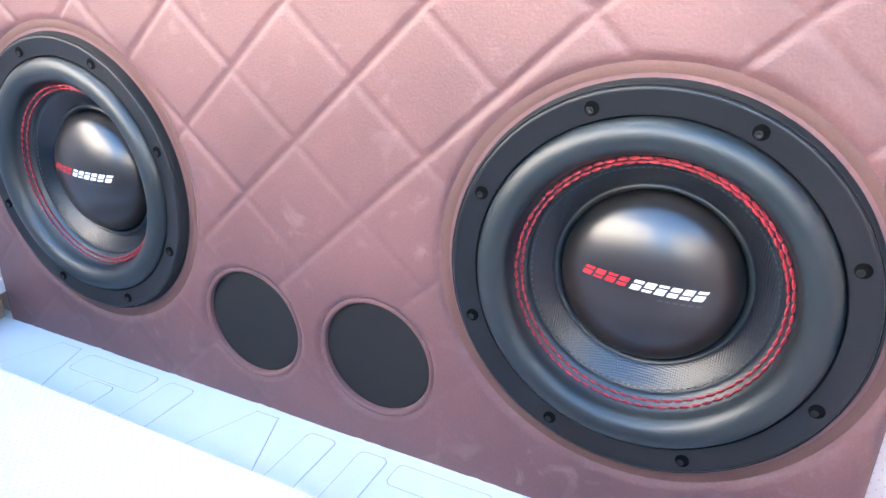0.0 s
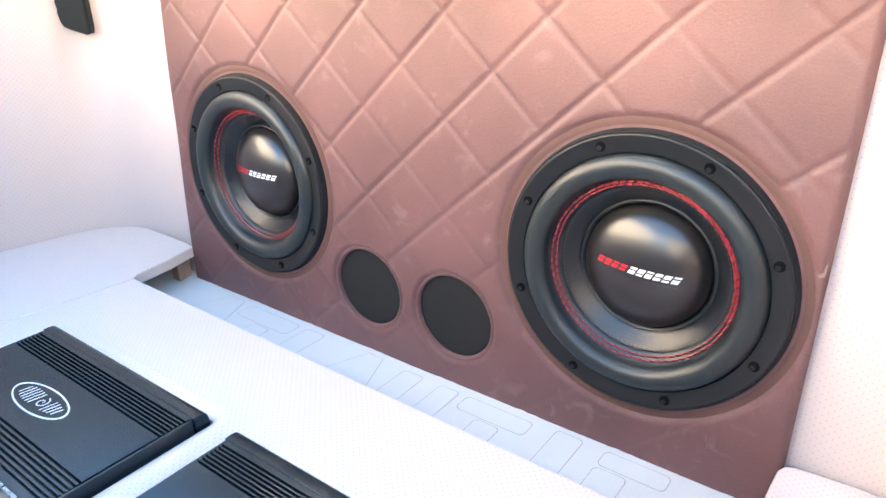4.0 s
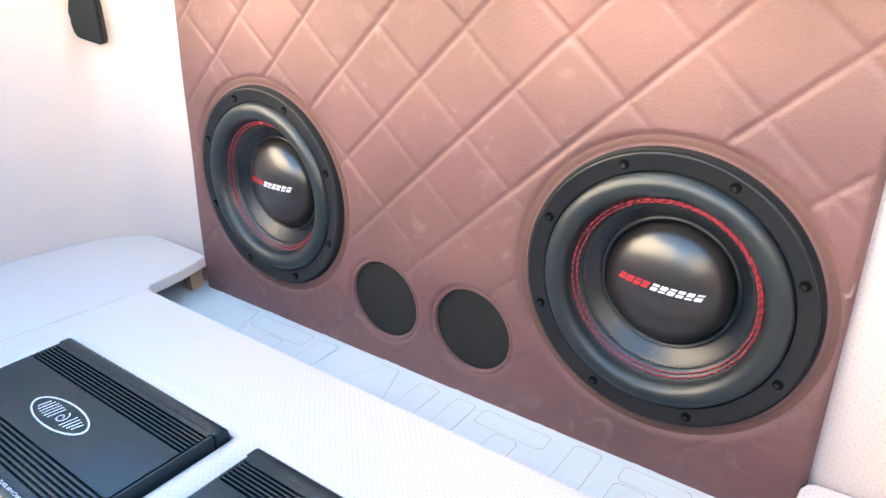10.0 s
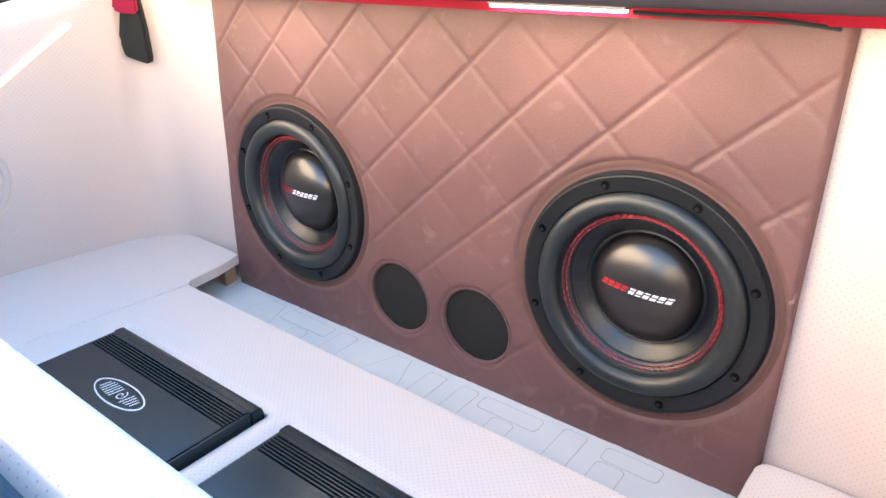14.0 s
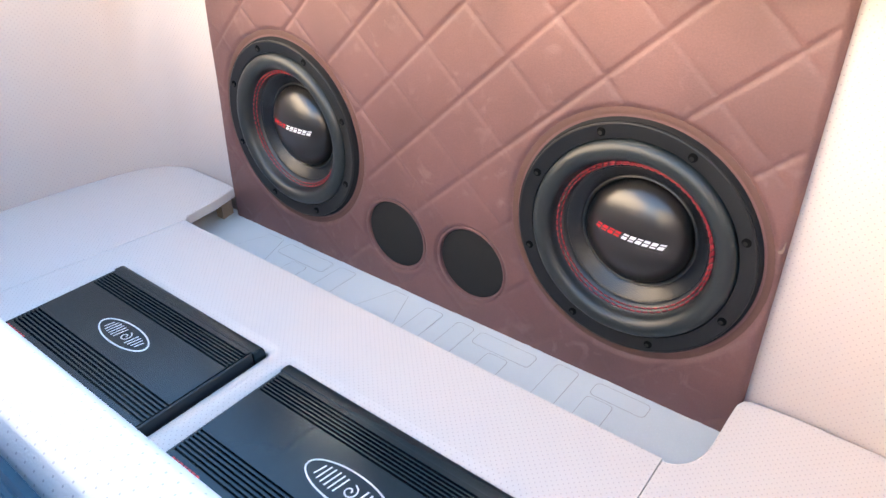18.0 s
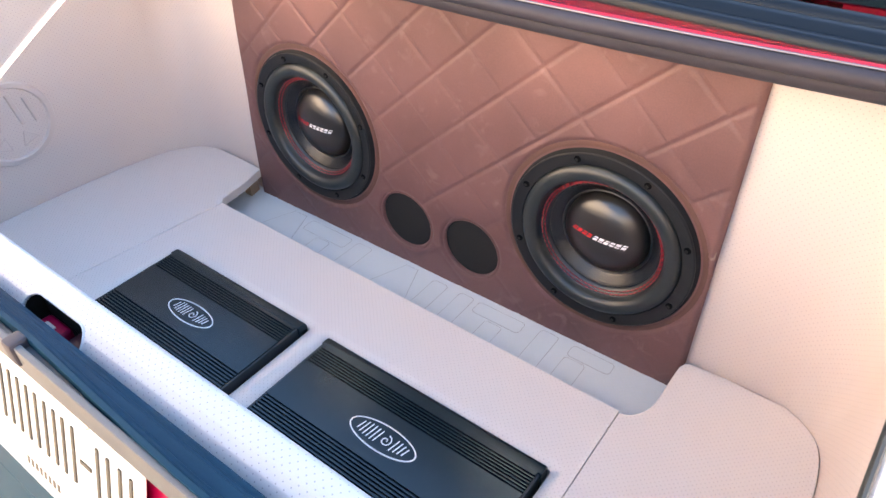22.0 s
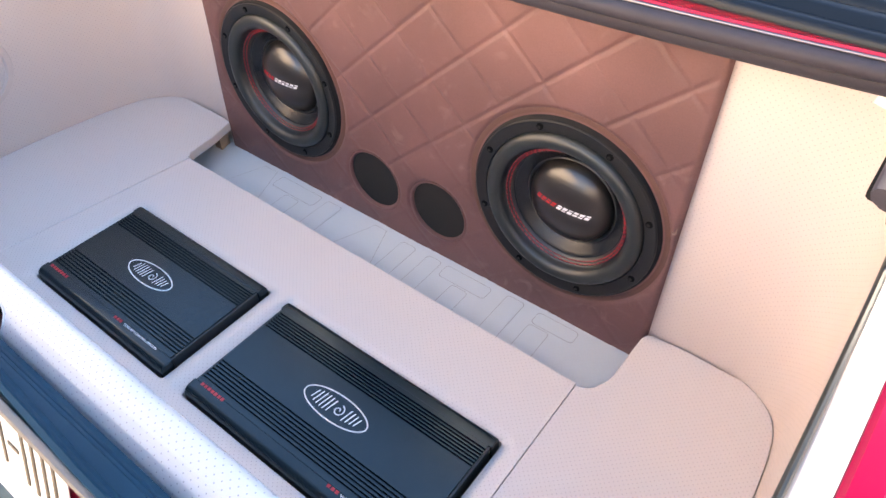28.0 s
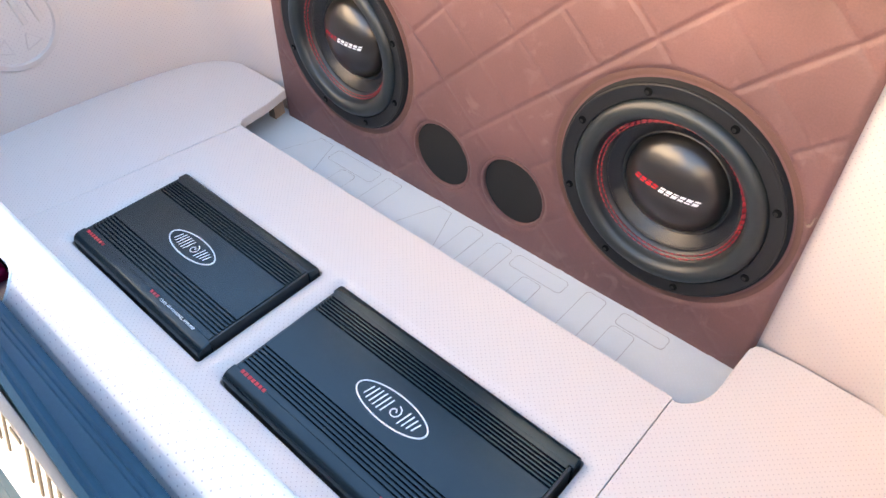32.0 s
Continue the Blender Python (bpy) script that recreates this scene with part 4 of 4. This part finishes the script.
part("plate_frame", box_bm(0.0, PLATE_W, -0.170, -0.0175, -0.006, 0.0008, 0.002), PLATE_TEAL, plate, "dark teal plate frame")
part("teal_band", box_bm(0.001, PLATE_W - 0.001, -0.0175, 0.010, 0.0001, 0.0004), PLATE_TEAL, plate)
# characters of the plate: plain bars
for cx in (0.043, 0.073, 0.103, 0.133, 0.163, 0.192, 0.2435, 0.275):
    for dx in (-0.0075, 0.0075):
        part("plate_bar", box_bm(cx + dx - 0.0021, cx + dx + 0.0021, 0.060, 0.121, 0.0, 0.0016, 0.0007), PLATE_DARK, plate)
part("plate_dash", box_bm(0.209, 0.226, 0.088, 0.0925, 0.0, 0.0014, 0.0006), PLATE_DARK, plate)
for i in range(8):
    part("small_bar", box_bm(0.112 + 0.0075 * i, 0.1165 + 0.0075 * i, 0.024, 0.033, 0.0001, 0.0004), PLATE_DARK, plate)
for i in range(5):
    part("small_bar", box_bm(0.235 + 0.007 * i, 0.2395 + 0.007 * i, 0.128, 0.1335, 0.0001, 0.0004), PLATE_GREY, plate)
for bx, by in ((0.222, 0.136), (0.085, 0.136)):
    part("plate_screw", lathe_bm([(0.0045, 0.0), (0.0042, 0.0015), (0.0020, 0.0022), (0, 0.0022)], 16, "z", (bx, by, 0)), CHROME, plate)


# ---------- rim of the opening ----------
def front_y(x):
    return -0.072 + 0.115 * (x + 0.05) ** 2


front_path = [(x, front_y(x), 0.432) for x in [0.515 - 1.13 * i / 60 for i in range(61)]]
# dark rubber band with two ridges, standing on the flange
band = [(0.008, 0.0), (-0.001, -0.002), (-0.006, 0.0), (-0.0115, 0.006), (-0.0135, 0.0125), (-0.0125, 0.0145), (-0.0190, 0.016), (-0.0265, 0.021), (-0.0285, 0.027), (-0.026, 0.0315), (-0.020, 0.0335), (-0.008, 0.034), (0.004, 0.032), (0.008, 0.024)]
seal_path = smooth_line([(0.5425, -0.165, 0.402), (0.5425, -0.120, 0.409), (0.5400, -0.088, 0.418), (0.5340, -0.062, 0.426), (0.5250, -0.045, 0.431)], 5) + front_path[1:]
front_seal = part("rim_seal_front", sweep_bm(seal_path, band), SEAL, None, angle=60)
tagged(front_seal, "grey-black ribbed rubber seal on the front rim of the boot", "seal", kind="structure")
flange = part("rim_flange", sweep_bm([(x, y + 0.034, z) for x, y, z in front_path], [(-0.001, -0.013), (0.001, -0.013), (0.012, -0.008), (0.012, 0.004), (-0.001, 0.004)]), FLANGE_RED, None)
tagged(flange, "red painted flange under the front seal", "car body", kind="structure")
SHELF_RED = material("polished_red_paint", (0.45, 0.003, 0.016), rough=0.2, coat=1.0, stain=0.2, stain_scale=5)
shelf = part("rim_shelf", sweep_bm([(x, y, z + 0.029) for x, y, z in front_path], [(-0.016, 0.0055), (-0.014, 0.0075), (0.034, 0.004), (0.10, 0.002), (0.10, -0.004), (0.034, -0.004)]), SHELF_RED, None)
tagged(shelf, "glossy red painted body strip behind the seal", "car body", kind="structure")
# metal line added in place of the sky highlight on the rolled edge
bead = part("rim_highlight", sweep_bm([(x, y - 0.0205, z + 0.0348) for x, y, z in front_path], [(0.0011, 0), (0.0008, 0.0009), (0, 0.0012), (-0.0008, 0.0009), (-0.0011, 0), (0, -0.0012)]), CHROME_BRIGHT, None)
tagged(bead, "thin metal line for the sky highlight between seal and paint", "trim", kind="structure")
gasket = part("window_gasket", sweep_bm([(x, y + 0.020 - 0.027 * max(0, (x - 0.22) / 0.28), z + 0.033) for x, y, z in front_path], [(-0.006, 0.0), (-0.007, 0.007), (-0.003, 0.012), (0.002, 0.0135), (0.004, 0.012), (0.006, 0.0135), (0.010, 0.019), (0.016, 0.0215), (0.020, 0.020), (0.022, 0.025), (0.028, 0.028), (0.034, 0.026), (0.034, 0.0)]), GASKET, None, angle=60)
tagged(gasket, "glossy black ribbed rubber gasket of the rear window", "gasket", kind="structure")
bm = bmesh.new()
a = [bm.verts.new((x, y + 0.066, z + 0.056)) for x, y, z in front_path]
b = [bm.verts.new((MID + (x - MID) * 0.86, 0.39, z + 0.42)) for x, y, z in front_path]
for i in range(60):
    bm.faces.new((a[i], a[i + 1], b[i + 1], b[i]))
bmesh.ops.recalc_face_normals(bm, faces=bm.faces[:])
glass = part("window_1", bm, GLASS_DARK, None)
mod = glass.modifiers.new("thickness", "SOLIDIFY")
mod.thickness = 0.004
tagged(glass, "dark tinted rear window of the car", "window", kind="structure")

# side rims: thin rubber bead, gutter with its sky glare painted white, red wing
for side in (1, -1):
    ox = (lambda x: x) if side > 0 else (lambda x: -0.148 - x)
    pts = [(0.520, -0.585, 0.300), (0.538, -0.53, 0.305), (0.543, -0.45, 0.318), (0.543, -0.37, 0.345), (0.543, -0.33, 0.360), (0.543, -0.27, 0.378), (0.543, -0.20, 0.391), (0.541, -0.13, 0.406), (0.534, -0.075, 0.419), (0.515, -0.045, 0.432), (0.49, -0.038, 0.437)]
    line = smooth_line([(ox(x), y, z + (0.0 if side > 0 else 0.018)) for x, y, z in pts], 5)
    tube = [(0.0028 * math.cos(2 * math.pi * k / 10), 0.0050 * math.sin(2 * math.pi * k / 10)) for k in range(10)]
    ob = part("rim_seal_side", sweep_bm(line, tube), RUBBER, None)
    tagged(ob, "thin dark rubber bead along the boot's side rim", "seal", kind="structure")
    sg = 1 if side > 0 else -1
    gut = [(sg * a, b) for a, b in ((0.003, -0.006), (0.010, -0.0135), (0.020, -0.0135), (0.0245, -0.006), (0.0245, -0.012), (0.020, -0.017), (0.003, -0.017))]
    ob = part("rim_gutter", sweep_bm(line, gut), GUTTER_GLARE, None)
    tagged(ob, "gutter beside the boot rim, its sky glare painted white", "car body", kind="structure")
    wing = [(sg * a, b) for a, b in ((0.0250, -0.012), (0.0250, -0.004), (0.0285, -0.001), (0.045, -0.001), (0.049, -0.006), (0.065, -0.010), (0.14, -0.03), (0.20, -0.07), (0.23, -0.16), (0.23, -0.40), (0.21, -0.40), (0.20, -0.16))]
    ob = part("wing", sweep_bm(line, wing), RED_PAINT, None)
    tagged(ob, "glossy red painted rear wing of the car", "car body", kind="structure")

# lamps under the front flange; the two left ones are unseen, added to brighten
for lx, lw in ((0.130, 0.070), (-0.270, 0.070), (-0.570, 0.024)):
    lamp = thing("led_lamp", "slim white light bar under the red front flange", "lamp", (lx, front_y(lx) + 0.0255, 0.4226), group="light bars")
    part("housing", box_bm(-lw, lw, -0.0045, 0.008, 0.003, 0.0080, 0.001), CHROME_BRIGHT, lamp)
    part("diffuser", box_bm(-lw + 0.002, lw - 0.002, -0.0030, 0.006, 0.0008, 0.0028, 0.0006), LAMP_GLOW, lamp, "glowing white diffuser")
# black cord added for the dark shadow line under the flange, beside the lamp
shadow_line = part("cable", sweep_bm(smooth_line([(0.205, -0.042, 0.4240), (0.25, -0.038, 0.4230), (0.30, -0.033, 0.4235), (0.335, -0.026, 0.4205), (0.357, -0.014, 0.4170)], 8), [(0.0020 * math.cos(a), 0.0020 * math.sin(a)) for a in (0, 1.05, 2.1, 3.14, 4.19, 5.24)]), RUBBER, None)
tagged(shadow_line, "thin black cord in place of the shadow line under the boot flange", "cable")

# streak of sun on the left trim, made as a thin glowing strip
def on_wall(y, z, out=0.0):
    return (wall_x(-1, y, z) + out, y, z)


p0, p1 = (-0.36, 0.200), (-0.117, 0.374)
strip_line = [on_wall(p0[0] + (p1[0] - p0[0]) * i / 12, p0[1] + (p1[1] - p0[1]) * i / 12, 0.0025) for i in range(13)]
strip = part("sun_streak", sweep_bm(strip_line, [(-0.0008, -0.0036), (0.0008, -0.0036), (0.0012, 0.0), (0.0008, 0.0036), (-0.0008, 0.0036)]), STREAK_GLOW, None)
tagged(strip, "streak of sun on the boot side trim, made as a glowing strip", "lamp")

# round emblem pressed into the left trim
emblem = thing("embossed_emblem", "round emblem pressed in relief into white leather trim", "emblem", on_wall(-0.305, 0.160))


def relief(points, width, height, closed=False):
    bm = bmesh.new()
    prof = [(-width, 0), (-width * 0.6, height), (width * 0.6, height), (width, 0)]
    e0 = Vector(on_wall(-0.305, 0.160))
    rows = []
    k = len(points)
    for i, (u, v) in enumerate(points):
        a = points[(i - 1) % k] if closed else points[max(0, i - 1)]
        b = points[(i + 1) % k] if closed else points[min(k - 1, i + 1)]
        t = Vector((b[0] - a[0], b[1] - a[1])).normalized()
        nrm = Vector((-t.y, t.x))
        rows.append([bm.verts.new(Vector(on_wall(-0.305 + u + nrm.x * w, 0.160 + v + nrm.y * w, h - 0.0005)) - e0) for w, h in prof])
    for i in range(k if closed else k - 1):
        for j in range(3):
            bm.faces.new((rows[i][j], rows[(i + 1) % k][j], rows[(i + 1) % k][j + 1], rows[i][j + 1]))
    bmesh.ops.recalc_face_normals(bm, faces=bm.faces[:])
    return bm


part("ring", relief(oval(0, 0, 0.067, 0.069, 48), 0.0065, 0.0048, True), TRIM_PLAIN, emblem)
for sg in (-1, 1):
    part("bar", relief([(sg * 0.010, 0.052), (sg * 0.021, -0.006)], 0.0048, 0.0046), TRIM_PLAIN, emblem)
    part("bar", relief([(sg * 0.034, 0.040), (sg * 0.044, -0.008)], 0.0048, 0.0046), TRIM_PLAIN, emblem)
    part("triangle", relief([(sg * 0.010, -0.046), (sg * 0.016, -0.020), (sg * 0.036, -0.036)], 0.0022, 0.0014, True), TRIM_PLAIN, emblem)

# hinge arms in their slots in the trims
for side in (-1, 1):
    mx = (lambda x: x) if side < 0 else (lambda x: -0.106 - x)
    hinge = thing("lid_hinge", "red boot lid hinge arm above a black slot in the trim", "hinge", (mx(-0.640), -0.012, 0.31), group="boot hinges")
    if side > 0:
        hinge.scale = (0.78, 0.78, 0.78)
        hinge.location.z = 0.327
    out_n = Vector((1 if side < 0 else -1, -1, 0)).normalized()
    along = Vector((1 if side < 0 else -1, 1, 0)).normalized()

    def blade(outline, depth0, depth1, bevel=0.0):
        bm = bmesh.new()
        lo = [bm.verts.new(along * u + Vector((0, 0, v)) + out_n * depth0) for u, v in outline]
        hi = [bm.verts.new(along * u + Vector((0, 0, v)) + out_n * depth1) for u, v in outline]
        bm.faces.new(lo)
        top = bm.faces.new(hi[::-1])
        k = len(outline)
        for i in range(k):
            bm.faces.new((lo[i], hi[i], hi[(i + 1) % k], lo[(i + 1) % k]))
        bmesh.ops.recalc_face_normals(bm, faces=bm.faces[:])
        if bevel:
            bmesh.ops.bevel(bm, geom=list(top.edges), offset=bevel, segments=2, affect="EDGES")
        return bm

    part("slot_cover", blade([(-0.041, 0.095), (-0.033, 0.065), (-0.024, 0.015), (-0.021, 0.009), (-0.013, 0.005), (0.008, -0.003), (0.013, -0.0015), (0.0145, 0.006), (0.0145, 0.05), (0.011, 0.095)], -0.004, 0.024, 0.003), HINGE_BLACK, hinge, "black rubber")
    part("arm", blade([(-0.036, 0.100), (-0.028, 0.083), (-0.015, 0.076), (0.004, 0.074), (0.0105, 0.080), (0.010, 0.105), (0.000, 0.150), (-0.035, 0.150)], 0.0242, 0.036, 0.004), RED_PAINT, hinge, "red painted arm")

# plain cabin in front of the boot
bm = bmesh.new()
side_rows = []
for y, z, w in ((0.02, 0.40, 0.60), (0.05, 0.485, 0.595), (0.42, 0.84, 0.56), (0.60, 0.90, 0.55), (1.60, 0.92, 0.55), (1.60, -0.30, 0.60), (0.02, -0.30, 0.60)):
    side_rows.append([bm.verts.new((MID - w, y, z)), bm.verts.new((MID + w, y, z))])
k = len(side_rows)
for i in range(k):
    a, b = side_rows[i], side_rows[(i + 1) % k]
    if i not in (0, 5, 6):
        bm.faces.new((a[0], b[0], b[1], a[1]))
for q in (0, 1):
    bm.faces.new([r[q] for r in side_rows])
bmesh.ops.recalc_face_normals(bm, faces=bm.faces[:])
cabin = part("cabin", bm, RED_PAINT, None, smooth=False)
mod = cabin.modifiers.new("thickness", "SOLIDIFY")
mod.thickness = 0.003
tagged(cabin, "red painted car cabin in front of the boot", "car body", kind="structure")

# unseen sunlit wall beside and behind the car, added to warm the right trim
bounce_wall = part("backdrop", box_bm(-5.0, 4.0, -0.15, 0.15, -0.70, 2.6), material("cream_plaster", (0.77, 0.675, 0.622), rough=0.9, grain=0.2, grain_scale=60, stain=0.4, stain_scale=0.8, bump=0.2), None)
bounce_wall.matrix_basis = pose(-2.5, -1.75, 0, 0, 0, -58)
tagged(bounce_wall, "unseen cream plastered wall added to bounce warm sunlight into the boot", "backdrop", kind="structure")

# second unseen wall, added to bounce warm light onto the left trim
far_bounce_wall = part("backdrop", box_bm(-2.6, 2.6, -0.15, 0.15, -0.70, 2.4), material("grey_plaster", (0.45, 0.38, 0.33), rough=0.9, grain=0.2, grain_scale=60, stain=0.4, stain_scale=0.8, bump=0.2), None)
far_bounce_wall.matrix_basis = pose(3.0, -2.9, 0, 0, 0, 42)
tagged(far_bounce_wall, "unseen plastered wall behind the car, added to bounce sunlight", "backdrop", kind="structure")

# plain surroundings
ground = part("ground", box_bm(-60, 60, -60, 60, -0.75, -0.70), material("pale_paving", (0.38, 0.33, 0.28), rough=0.9, grain=0.4, stain=0.5, stain_scale=1), None)
tagged(ground, "grey street paving round the car", "ground", kind="structure")
